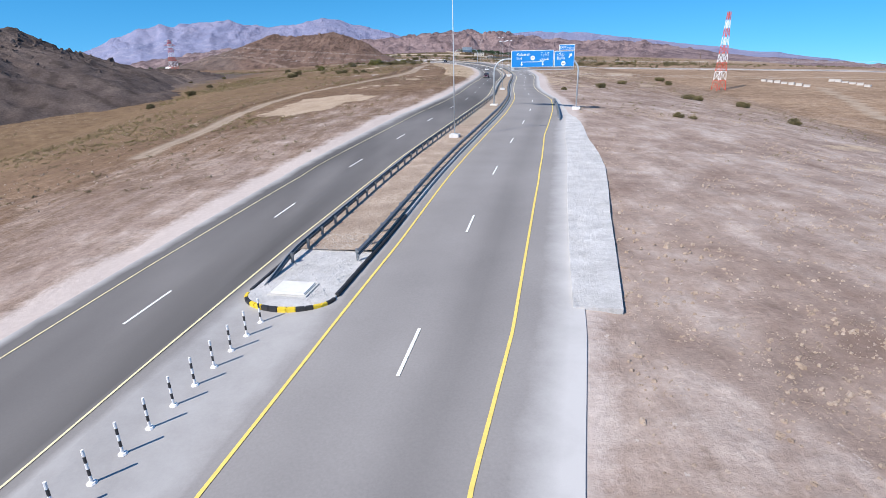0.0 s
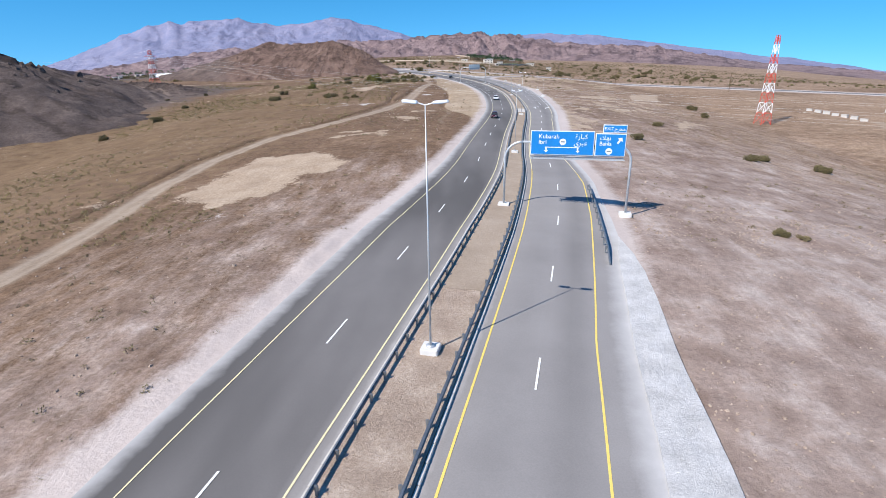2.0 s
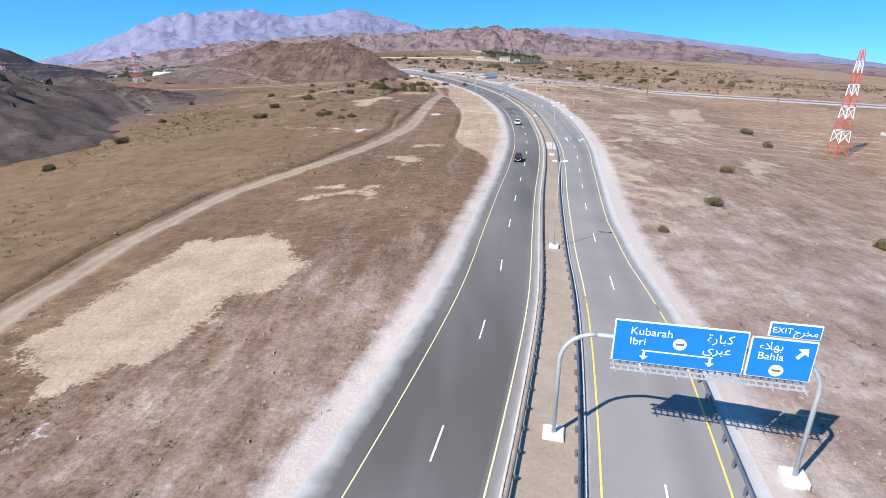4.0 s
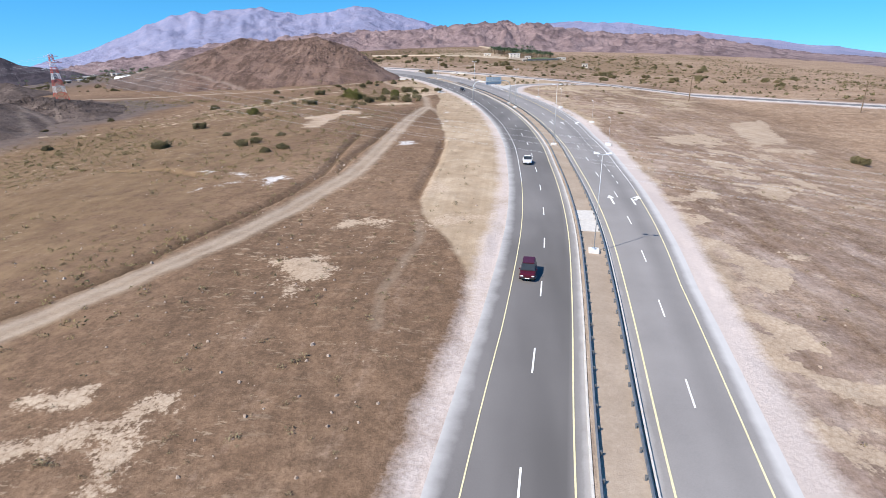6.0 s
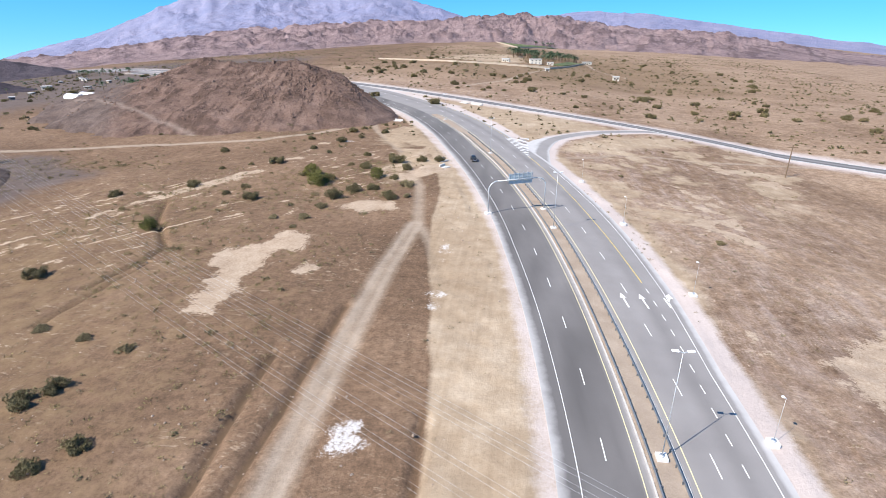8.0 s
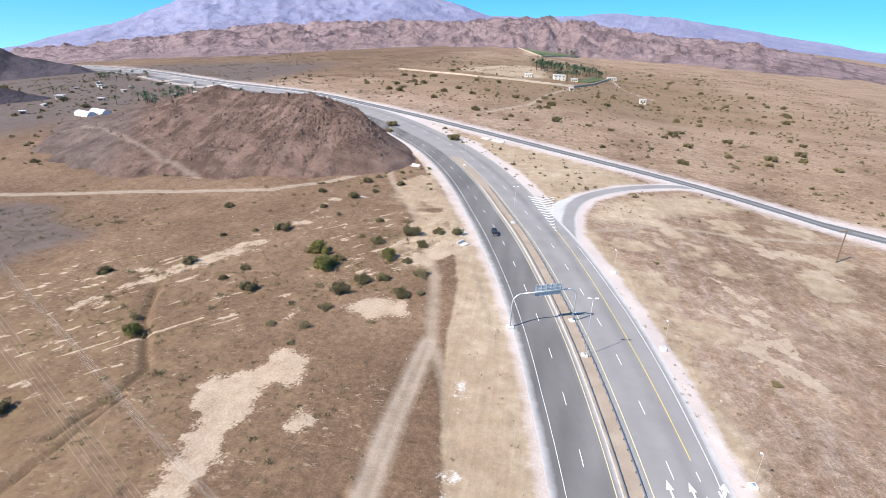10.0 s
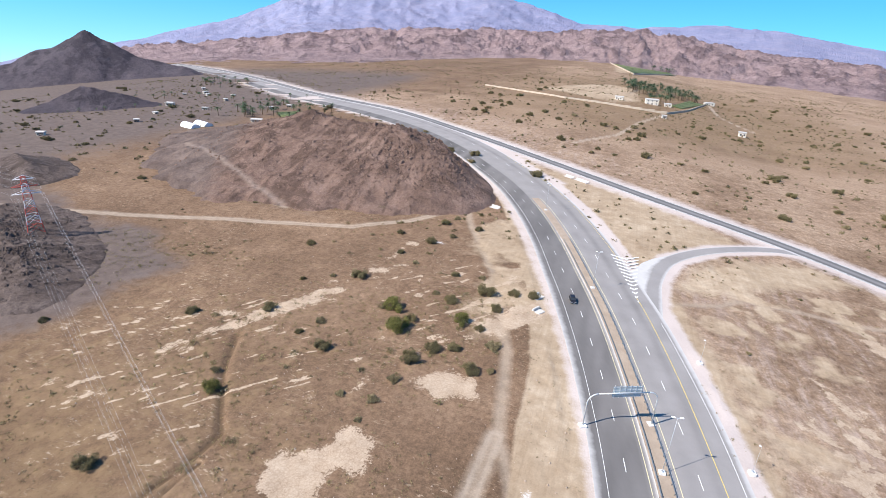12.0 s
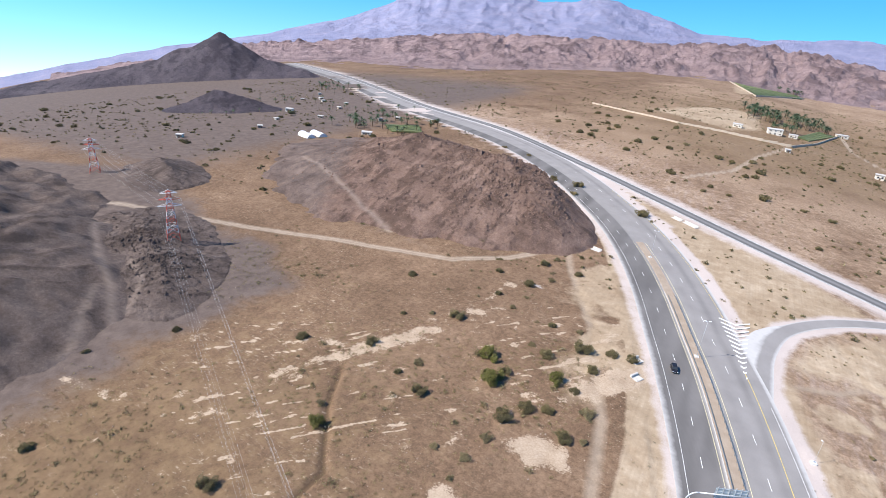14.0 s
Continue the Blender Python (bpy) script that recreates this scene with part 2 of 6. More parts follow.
def land_material():
    """Desert pavement: stony brown soil, bleached silt, wheel tracks, gravel verges, dark scree, dry scrub, by the plan's own masks."""
    n = Nodes("desert_soil")
    v = n.coords()
    big, mid, fine = n.noise(0.035, 5, 0.6, v), n.noise(0.35, 6, 0.65, v), n.noise(3.5, 6, 0.75, v)
    streak = n.noise(1.0, 6, 0.7, n.turned(14, 0.55, 0.12, v))
    rill = n.noise(1.0, 5, 0.65, n.turned(10, 1.5, 0.35, v))
    drag = n.noise(1.0, 5, 0.6, n.turned(-3, 1.9, 0.045, v))
    drag_near = n.noise(1.0, 5, 0.6, n.turned(11, 1.7, 0.06, v))
    grit = n.noise(9.0, 4, 0.8, v)
    broad = n.noise(0.16, 6, 0.62, n.turned(12, 1.0, 0.5, v))
    clump = n.ramp(n.noise(0.05, 4, 0.65, n.turned(40, 1, 1, v)), (0.46, (0, 0, 0)), (0.60, (1, 1, 1)))

    def tone(col, lo, hi, m=0.23):
        """Grain at a hand's width and mottling at a stride."""
        g = n.math("ADD", n.math("MULTIPLY", fine, 0.6), n.math("MULTIPLY", grit, 0.4))
        col = n.mix(1.0, col, n.ramp(g, (0.33, (lo, lo, lo)), (0.68, (hi, hi, hi))), "MULTIPLY")
        return n.mix(1.0, col, n.ramp(mottle, (0.36, (1 - m, 1 - m, 1 - m)), (0.64, (1 + m, 1 + m, 1 + m))), "MULTIPLY")

    mottle = n.noise(1.1, 7, 0.7, v)
    soil = n.ramp(n.math("ADD", n.math("MULTIPLY", big, 0.5), n.math("ADD", n.math("MULTIPLY", mid, 0.3), n.math("MULTIPLY", streak, 0.20))),
                  (0.35, (0.124, 0.079, 0.050)), (0.50, (0.178, 0.114, 0.073)), (0.65, (0.258, 0.172, 0.113)))
    soil = tone(soil, 0.58, 1.38)
    # bleached stony scabs and dark gravel, ragged and in clusters, drawn out along the drainage
    pale = n.ramp(n.noise(1.7, 7, 0.72, n.turned(32, 0.42, 1.25, v)), (0.585, (0, 0, 0)), (0.615, (1, 1, 1)))
    pale = n.math("MULTIPLY", pale, clump)
    soil = n.mix(n.math("MULTIPLY", pale, 0.55), soil, (0.45, 0.35, 0.252))
    speck = n.ramp(n.noise(2.6, 5, 0.7, v), (0.655, (0, 0, 0)), (0.675, (1, 1, 1)))
    soil = n.mix(n.math("MULTIPLY", speck, n.math("ADD", n.math("MULTIPLY", clump, 0.4), 0.12)), soil, (0.48, 0.385, 0.285))
    dark = n.ramp(n.noise(1.5, 6, 0.72, n.turned(70, 1, 1.7, v)), (0.61, (0, 0, 0)), (0.65, (1, 1, 1)))
    soil = n.mix(n.math("MULTIPLY", dark, n.math("ADD", n.math("MULTIPLY", clump, 0.45), 0.36)), soil, (0.085, 0.056, 0.034))

    def mask(name, wobble, sharp, other=None):
        raw = n.math("ADD", n.attr(name), n.math("MULTIPLY", n.math("SUBTRACT", other or mid, 0.5), wobble))
        raw = n.math("ADD", raw, n.math("MULTIPLY", n.math("SUBTRACT", fine, 0.5), wobble * 0.6))
        edge = n.math("ADD", n.math("MULTIPLY", n.math("SUBTRACT", raw, 0.5), sharp), 0.5, True)
        return n.math("MULTIPLY", edge, n.math("MULTIPLY", n.attr(name), 5.0, True))

    tan = n.ramp(n.math("ADD", n.math("MULTIPLY", big, 0.5), n.math("MULTIPLY", mid, 0.5)), (0.36, (0.225, 0.147, 0.096)), (0.62, (0.355, 0.255, 0.178)))
    tan = tone(tan, 0.68, 1.3)
    tan = n.mix(n.math("MULTIPLY", pale, 0.7), tan, (0.52, 0.42, 0.315))
    tan = n.mix(n.math("MULTIPLY", dark, 0.35), tan, (0.115, 0.075, 0.046))
    soil = n.mix(mask("tan", 0.9, 1.5), soil, tan)
    scraped = n.math("ADD", n.math("MULTIPLY", drag_near, 0.10), n.math("ADD", n.math("MULTIPLY", mid, 0.38), n.math("ADD", n.math("MULTIPLY", broad, 0.34), n.math("MULTIPLY", big, 0.18))))
    rose = n.ramp(scraped, (0.40, (0.225, 0.160, 0.130)), (0.50, (0.335, 0.257, 0.217)), (0.60, (0.50, 0.42, 0.375)))
    rose = n.mix(n.math("MULTIPLY", speck, 0.5), rose, (0.62, 0.55, 0.49))
    rose = tone(rose, 0.80, 1.17, 0.10)
    col = n.mix(mask("rosy", 1.5, 1.5, streak), soil, rose)
    scrub = n.ramp(mid, (0.35, (0.140, 0.090, 0.052)), (0.65, (0.215, 0.146, 0.084)))
    scrub = n.mix(n.math("MULTIPLY", dark, 0.8), scrub, (0.075, 0.07, 0.035))
    scrub = n.mix(n.math("MULTIPLY", pale, 0.5), scrub, (0.5, 0.42, 0.33))
    col = n.mix(n.math("MULTIPLY", mask("scrub", 1.3, 2.5), 0.75), col, scrub)
    scree = n.ramp(n.math("ADD", n.math("MULTIPLY", mid, 0.6), n.math("MULTIPLY", fine, 0.4)), (0.32, (0.082, 0.062, 0.055)), (0.68, (0.175, 0.136, 0.117)))
    col = n.mix(mask("scree", 0.6, 3.0), col, scree)
    cells = n.add("ShaderNodeTexVoronoi", Scale=1.9)
    cells.feature = "DISTANCE_TO_EDGE"
    warp = n.add("ShaderNodeVectorMath")
    warp.operation = "MULTIPLY_ADD"
    n.link(n.noise_color(0.8, v), warp.inputs[0])
    warp.inputs[1].default_value = (0.9, 0.9, 0.9)
    n.link(v, warp.inputs[2])
    n.link(warp.outputs["Vector"], cells.inputs["Vector"])
    crack = n.ramp(cells.outputs["Distance"], (0.02, (0, 0, 0)), (0.15, (1, 1, 1)))
    silt = n.ramp(n.math("ADD", n.math("ADD", n.math("MULTIPLY", fine, 0.45), n.math("MULTIPLY", mid, 0.35)), n.math("MULTIPLY", crack, 0.07)), (0.33, (0.31, 0.225, 0.155)), (0.56, (0.50, 0.40, 0.303)))
    rut = n.ramp(n.math("ADD", n.math("MULTIPLY", mid, 0.5), n.math("MULTIPLY", fine, 0.5)), (0.35, (0.30, 0.235, 0.175)), (0.65, (0.41, 0.335, 0.26)))
    col = n.mix(n.math("MULTIPLY", mask("track", 0.35, 1.6), 0.64), col, rut)
    col = n.mix(n.math("MULTIPLY", mask("rut", 0.6, 1.4), 0.4), col, (0.47, 0.40, 0.33))
    laid = n.math("ADD", n.math("MULTIPLY", drag, 0.16), n.math("ADD", n.math("MULTIPLY", mid, 0.44), n.math("MULTIPLY", big, 0.40)))
    sand = n.ramp(laid, (0.38, (0.285, 0.208, 0.138)), (0.50, (0.365, 0.278, 0.192)), (0.62, (0.47, 0.375, 0.275)))
    sand = tone(sand, 0.90, 1.09, 0.06)
    col = n.mix(mask("sand", 0.45, 2.6), col, sand)
    col = n.mix(n.math("MULTIPLY", mask("silt", 1.9, 7.0), 0.95), col, silt)
    verge = n.ramp(n.math("ADD", n.math("MULTIPLY", fine, 0.5), n.math("MULTIPLY", big, 0.5)), (0.35, (0.45, 0.380, 0.345)), (0.65, (0.565, 0.495, 0.462)))
    col = n.mix(mask("verge", 0.8, 1.8), col, verge)
    # dark earth of gullies and windrows, the berms' shade painted in with it
    col = n.mix(n.math("MULTIPLY", mask("shaded_line", 1.1, 3.0), 0.85), col, (0.105, 0.070, 0.045))
    col = n.mix(n.math("MULTIPLY", mask("white", 2.2, 3.5), 0.75), col, n.ramp(fine, (0.35, (0.50, 0.49, 0.48)), (0.6, (0.74, 0.73, 0.72))))
    n.bump(n.math("ADD", n.math("MULTIPLY", mid, 0.6), n.math("ADD", n.math("MULTIPLY", rill, 0.15), n.math("MULTIPLY", fine, 0.45))), 0.8, 0.18)
    return n.done(col, 0.95)


def asphalt_material(name, a, b):
    n = Nodes(name)
    v = n.coords()
    f = n.math("ADD", n.math("MULTIPLY", n.noise(0.15, 4, 0.6, v), 0.6), n.math("MULTIPLY", n.noise(14.0, 3, 0.7, v), 0.4))
    lane = n.attr("wheel")
    col = n.ramp(f, (0.3, a), (0.7, b))
    col = n.mix(n.math("MULTIPLY", lane, 0.88), col, scaled(a, 0.47))
    dust = n.ramp(n.math("ADD", n.attr("dusty"), n.math("MULTIPLY", n.math("SUBTRACT", n.noise(0.8, 5, 0.6, v), 0.5), 0.5)), (0.35, (0, 0, 0)), (1.0, (1, 1, 1)))
    col = n.mix(n.math("MULTIPLY", dust, 0.8), col, (0.56, 0.55, 0.54))
    n.bump(n.noise(30.0, 3, 0.7, v), 0.25, 0.01)
    return n.done(col, 0.85)


M = {}
M["land"] = land_material()
M["asphalt"] = asphalt_material("asphalt", (0.225, 0.213, 0.208), (0.310, 0.294, 0.285))
M["old_asphalt"] = asphalt_material("old_asphalt", (0.19, 0.186, 0.186), (0.27, 0.262, 0.258))
M["white_line"] = plain("white_road_paint", (0.78, 0.78, 0.76), 0.6, 0, 0.12, 4)
M["yellow_line"] = plain("yellow_road_paint", (0.78, 0.59, 0.15), 0.6, 0, 0.15, 4)
M["pale_yellow_line"] = plain("worn_yellow_road_paint", (0.74, 0.66, 0.40), 0.6, 0, 0.2, 4)
M["median_gravel"] = stony("median_gravel", (0.24, 0.18, 0.145), (0.40, 0.315, 0.25), (0.60, 0.50, 0.42), 0.5, 0.8, 7.0)
M["median_sand"] = stony("median_sand", (0.27, 0.212, 0.162), (0.345, 0.277, 0.217), (0.43, 0.355, 0.285), 0.3, 0.3, 5.0)
M["concrete"] = plain("concrete", (0.52, 0.50, 0.47), 0.85, 0, 0.18, 2.5, 0.2)
M["pale_concrete"] = plain("pale_concrete", (0.66, 0.65, 0.63), 0.85, 0, 0.12, 2.0, 0.2)
M["grey_gravel"] = stony("grey_gravel", (0.36, 0.35, 0.34), (0.52, 0.51, 0.50), (0.66, 0.65, 0.64), 0.8, 0.6, 9.0)
M["kerb_black"] = plain("black_kerb_paint", (0.03, 0.03, 0.032), 0.6, 0, 0.4, 5)
M["kerb_yellow"] = plain("yellow_kerb_paint", (0.72, 0.52, 0.04), 0.6, 0, 0.2, 5)
M["rail"] = plain("weathered_rail_steel", (0.22, 0.235, 0.25), 0.5, 0.5, 0.3, 3)
M["galv"] = plain("galvanised_steel", (0.55, 0.57, 0.58), 0.45, 0.4, 0.15, 3)
M["lamp_white"] = plain("white_lamp_housing", (0.82, 0.83, 0.84), 0.4, 0, 0.06, 4)
M["sign_blue"] = plain("blue_sign_sheet", (0.004, 0.205, 0.56), 0.45, 0, 0.10, 1.0)
M["sign_white"] = plain("white_sign_sheet", (0.82, 0.85, 0.88), 0.45, 0, 0.05, 2)
M["sign_back"] = plain("bare_sign_back", (0.40, 0.47, 0.50), 0.5, 0.3, 0.15, 2)
M["post_black"] = plain("black_post_band", (0.03, 0.028, 0.03), 0.5, 0, 0.3, 8)
M["post_white"] = plain("white_post_band", (0.80, 0.78, 0.76), 0.5, 0, 0.1, 8)
M["tower_red"] = plain("red_tower_paint", (0.60, 0.07, 0.04), 0.55, 0, 0.2, 1)
M["tower_white"] = plain("white_tower_paint", (0.80, 0.80, 0.80), 0.55, 0, 0.1, 1)
M["bark"] = plain("dry_bark", (0.17, 0.12, 0.08), 0.9, 0, 0.3, 6, 0.3)
M["plaster"] = plain("pale_plaster", (0.70, 0.65, 0.56), 0.85, 0, 0.15, 0.8)
M["wall_sand"] = plain("sandy_block_wall", (0.50, 0.42, 0.33), 0.9, 0, 0.15, 0.6)
M["white_sheet"] = plain("white_tunnel_sheeting", (0.85, 0.85, 0.84), 0.5, 0, 0.05, 0.8)
M["window_dark"] = plain("dark_window_glass", (0.03, 0.035, 0.04), 0.2, 0, 0.3, 2)
M["rock"] = stony("loose_rock", (0.22, 0.16, 0.12), (0.36, 0.28, 0.22), (0.52, 0.43, 0.36), 0.8, 0.5, 5.0)
M["hill"] = stony("brown_hill_scree", (0.092, 0.060, 0.047), (0.178, 0.117, 0.093), (0.285, 0.196, 0.158), 0.12, 1.0, 1.5, 0.65, True)
M["dark_hill"] = stony("dark_basalt_scree", (0.060, 0.045, 0.040), (0.122, 0.094, 0.083), (0.21, 0.165, 0.145), 0.12, 1.0, 1.5, 0.6, True)
# dark rock whose colour also holds the purple cast of distance haze
M["peak"] = stony("hazed_dark_peak_rock", (0.052, 0.045, 0.056), (0.095, 0.080, 0.092), (0.15, 0.128, 0.138), 0.03, 1.0, 0.3, 0.6, True)
# red-brown rock, lightened and blued in its colour to stand for haze
M["range"] = stony("hazed_red_brown_range_rock", (0.175, 0.124, 0.130), (0.305, 0.222, 0.220), (0.42, 0.315, 0.306), 0.02, 1.0, 0.09, 0.75)
# pale blue distance haze is mixed straight into this rock colour
M["far_range"] = stony("haze_tinted_far_mountain_rock", (0.215, 0.235, 0.365), (0.27, 0.28, 0.41), (0.36, 0.34, 0.45), 0.006, 0.8, 0.03, 0.3)


def leaf_material(name, a, b):
    n = Nodes(name)
    g = n.t.nodes.new("ShaderNodeNewGeometry")
    o = n.t.nodes.new("ShaderNodeObjectInfo")
    f = n.math("ADD", n.math("MULTIPLY", g.outputs["Random Per Island"], 0.7), n.math("MULTIPLY", o.outputs["Random"], 0.3))
    return n.done(n.ramp(f, (0.1, a), (0.9, b)), 0.8)


M["leaf"] = leaf_material("dusty_green_leaves", (0.085, 0.071, 0.032), (0.20, 0.165, 0.074))
M["leaf_bright"] = leaf_material("fresh_green_leaves", (0.085, 0.088, 0.020), (0.21, 0.195, 0.050))
M["leaf_dry"] = leaf_material("dry_scrub_twigs", (0.13, 0.10, 0.05), (0.30, 0.245, 0.13))
M["leaf_olive"] = leaf_material("olive_scrub_leaves", (0.135, 0.108, 0.044), (0.30, 0.245, 0.10))
M["palm"] = leaf_material("date_palm_fronds", (0.025, 0.05, 0.022), (0.07, 0.11, 0.05))
M["crop"] = leaf_material("green_crop", (0.09, 0.125, 0.045), (0.19, 0.215, 0.085))
M["car_red"] = plain("dark_red_car_paint", (0.075, 0.008, 0.016), 0.25, 0.1, 0.1, 2)
M["car_white"] = plain("white_car_paint", (0.80, 0.80, 0.80), 0.3, 0, 0.05, 2)
M["car_black"] = plain("black_car_paint", (0.02, 0.02, 0.025), 0.25, 0.1, 0.2, 2)
M["tyre"] = plain("tyre_rubber", (0.02, 0.02, 0.02), 0.8, 0, 0.2, 8)
M["headlamp"] = plain("clear_headlamp", (0.75, 0.77, 0.8), 0.15, 0, 0.05, 5)


# ---- mesh helpers ----
def link_mesh(name, verts, faces, material, parent=None, smooth=False, label=""):
    me = bpy.data.meshes.new(name)
    me.from_pydata([tuple(map(float, v)) for v in verts], [], [tuple(map(int, f)) for f in faces])
    me.materials.append(material)
    if smooth:
        me.polygons.foreach_set("use_smooth", [True] * len(me.polygons))
    ob = new(name, me)
    if parent is not None:
        ob.parent = parent
    if label:
        tagged(ob, label)
    return ob


def part(name, bm, material, parent=None, label="", smooth=False):
    me = bpy.data.meshes.new(name)
    if smooth:
        for f in bm.faces:
            f.smooth = True
    bm.to_mesh(me)
    bm.free()
    me.materials.append(material)
    ob = new(name, me)
    if parent is not None:
        ob.parent = parent
    if label:
        tagged(ob, label)
    return ob


def thing(name, m, label, category, group="", kind=""):
    ob = new(name)
    ob.matrix_world = m
    return tagged(ob, label, category, group, kind)


def box(bm, x0, y0, z0, x1, y1, z1, bevel=0.0):
    r = bmesh.ops.create_cube(bm, size=1)
    m = Matrix.Translation(((x0 + x1) / 2, (y0 + y1) / 2, (z0 + z1) / 2)) @ Matrix.Diagonal((x1 - x0, y1 - y0, z1 - z0, 1))
    bmesh.ops.transform(bm, matrix=m, verts=r["verts"])
    if bevel:
        es = list({e for v in r["verts"] for e in v.link_edges})
        bmesh.ops.bevel(bm, geom=es, offset=bevel, segments=2, affect="EDGES")
    return bm


def rod(bm, a, b, r0, r1=None, n=8):
    a, b = Vector(a), Vector(b)
    d = b - a
    r = bmesh.ops.create_cone(bm, cap_ends=True, segments=n, radius1=r0, radius2=r0 if r1 is None else r1, depth=d.length)
    q = Vector((0, 0, 1)).rotation_difference(d.normalized()).to_matrix().to_4x4()
    bmesh.ops.transform(bm, matrix=Matrix.Translation((a + b) / 2) @ q, verts=r["verts"])
    return bm


def boxed(*a, **k):
    return box(bmesh.new(), *a, **k)


def rodded(*a, **k):
    return rod(bmesh.new(), *a, **k)


def pipe(bm, pts, r, n=8):
    """One bent tube through the points."""
    pts = [Vector(p) for p in pts]
    rings = []
    side_ = None
    for k, p in enumerate(pts):
        d = (pts[min(k + 1, len(pts) - 1)] - pts[max(k - 1, 0)]).normalized()
        ref = side_ if side_ is not None else (Vector((0, 1, 0)) if abs(d.y) < 0.9 else Vector((1, 0, 0)))
        side_ = (ref - d * ref.dot(d)).normalized()
        up_ = d.cross(side_)
        rings.append([bm.verts.new(p + (side_ * math.cos(6.28318 * j / n) + up_ * math.sin(6.28318 * j / n)) * r) for j in range(n)])
    for q, s in zip(rings, rings[1:]):
        for j in range(n):
            bm.faces.new((q[j], q[(j + 1) % n], s[(j + 1) % n], s[j]))
    bm.faces.new(rings[0][::-1])
    bm.faces.new(rings[-1])
    return bm


def strip(name, xs, ys, nx, ny, o0, o1, dz, material, cols=1, parent=None, kind="structure", label="", attrs=None, thick=0.0, crown=None):
    """A ribbon between the offsets o0 and o1 (to the right) along a line, laid on the land."""
    o0, o1 = np.broadcast_to(o0, xs.shape), np.broadcast_to(o1, xs.shape)
    us = np.linspace(0, 1, cols + 1)
    off = o0[:, None] + (o1 - o0)[:, None] * us
    X, Y = xs[:, None] - off * nx[:, None], ys[:, None] - off * ny[:, None]
    Z = gz(X, Y) + dz
    if crown is not None:
        Z = Z + crown(us)[None, :]
    V = np.stack([X, Y, Z], -1).reshape(-1, 3)
    n, c = len(xs), cols + 1
    i = (np.arange(n - 1)[:, None] * c + np.arange(cols)[None, :]).ravel()
    F = np.stack([i, i + c, i + c + 1, i + 1], -1)[:, ::-1]
    V, F = V.tolist(), F.tolist()
    if thick:
        for row in (0, c - 1):
            edge = [k * c + row for k in range(n)]
            low = [len(V) + k for k in range(n)]
            V += [[V[e][0], V[e][1], V[e][2] - thick] for e in edge]
            for k in range(n - 1):
                q = [edge[k], edge[k + 1], low[k + 1], low[k]]
                F.append(q if row == 0 else q[::-1])
    ob = link_mesh(name, V, F, material, parent)
    if attrs:
        for key, fn in attrs.items():
            vals = np.zeros(len(ob.data.vertices), np.float32)
            vals[:n * c] = np.broadcast_to(fn(off, X, Y), off.shape).ravel()
            ob.data.attributes.new(key, "FLOAT", "POINT").data.foreach_set("value", vals)
    if parent is None:
        tagged(ob, label, kind=kind)
    return ob


def heightfield(name, X, Y, Z, material, label, attrs=None, kind="structure", category=""):
    n, c = X.shape
    me = bpy.data.meshes.new(name)
    i = (np.arange(n - 1)[:, None] * c + np.arange(c - 1)[None, :]).ravel()
    F = np.stack([i, i + c, i + c + 1, i + 1], -1)
    me.vertices.add(n * c)
    me.vertices.foreach_set("co", np.stack([X, Y, Z], -1).astype(np.float32).ravel())
    me.loops.add(F.size)
    me.loops.foreach_set("vertex_index", F.astype(np.int32).ravel())
    me.polygons.add(len(F))
    me.polygons.foreach_set("loop_start", np.arange(0, F.size, 4, dtype=np.int32))
    me.polygons.foreach_set("use_smooth", np.ones(len(F), bool))
    me.update(calc_edges=True)
    me.validate()
    me.materials.append(material)
    for key, v in (attrs or {}).items():
        me.attributes.new(key, "FLOAT", "POINT").data.foreach_set("value", v.astype(np.float32).ravel())
    return tagged(new(name, me), label, category, kind=kind)


# ---- the land: one sheet out to the horizon ----
def grown(lo, hi, step, far, rate):
    mid = np.arange(lo, hi + step / 2, step)
    up, dn, g = [hi], [lo], step
    while up[-1] < far[1]:
        g *= rate
        up.append(up[-1] + g)
    g = step
    while dn[-1] > far[0]:
        g *= rate
        dn.append(dn[-1] - g)
    return np.r_[dn[:0:-1], mid, up[1:]]


gx = grown(-62, 56, 0.5, (-4800, 4800), 1.045)
gy = grown(26, 330, 0.5, (-900, 4900), 1.035)
GX, GY = np.meshgrid(gx, gy)
GZ = gz(GX, GY)

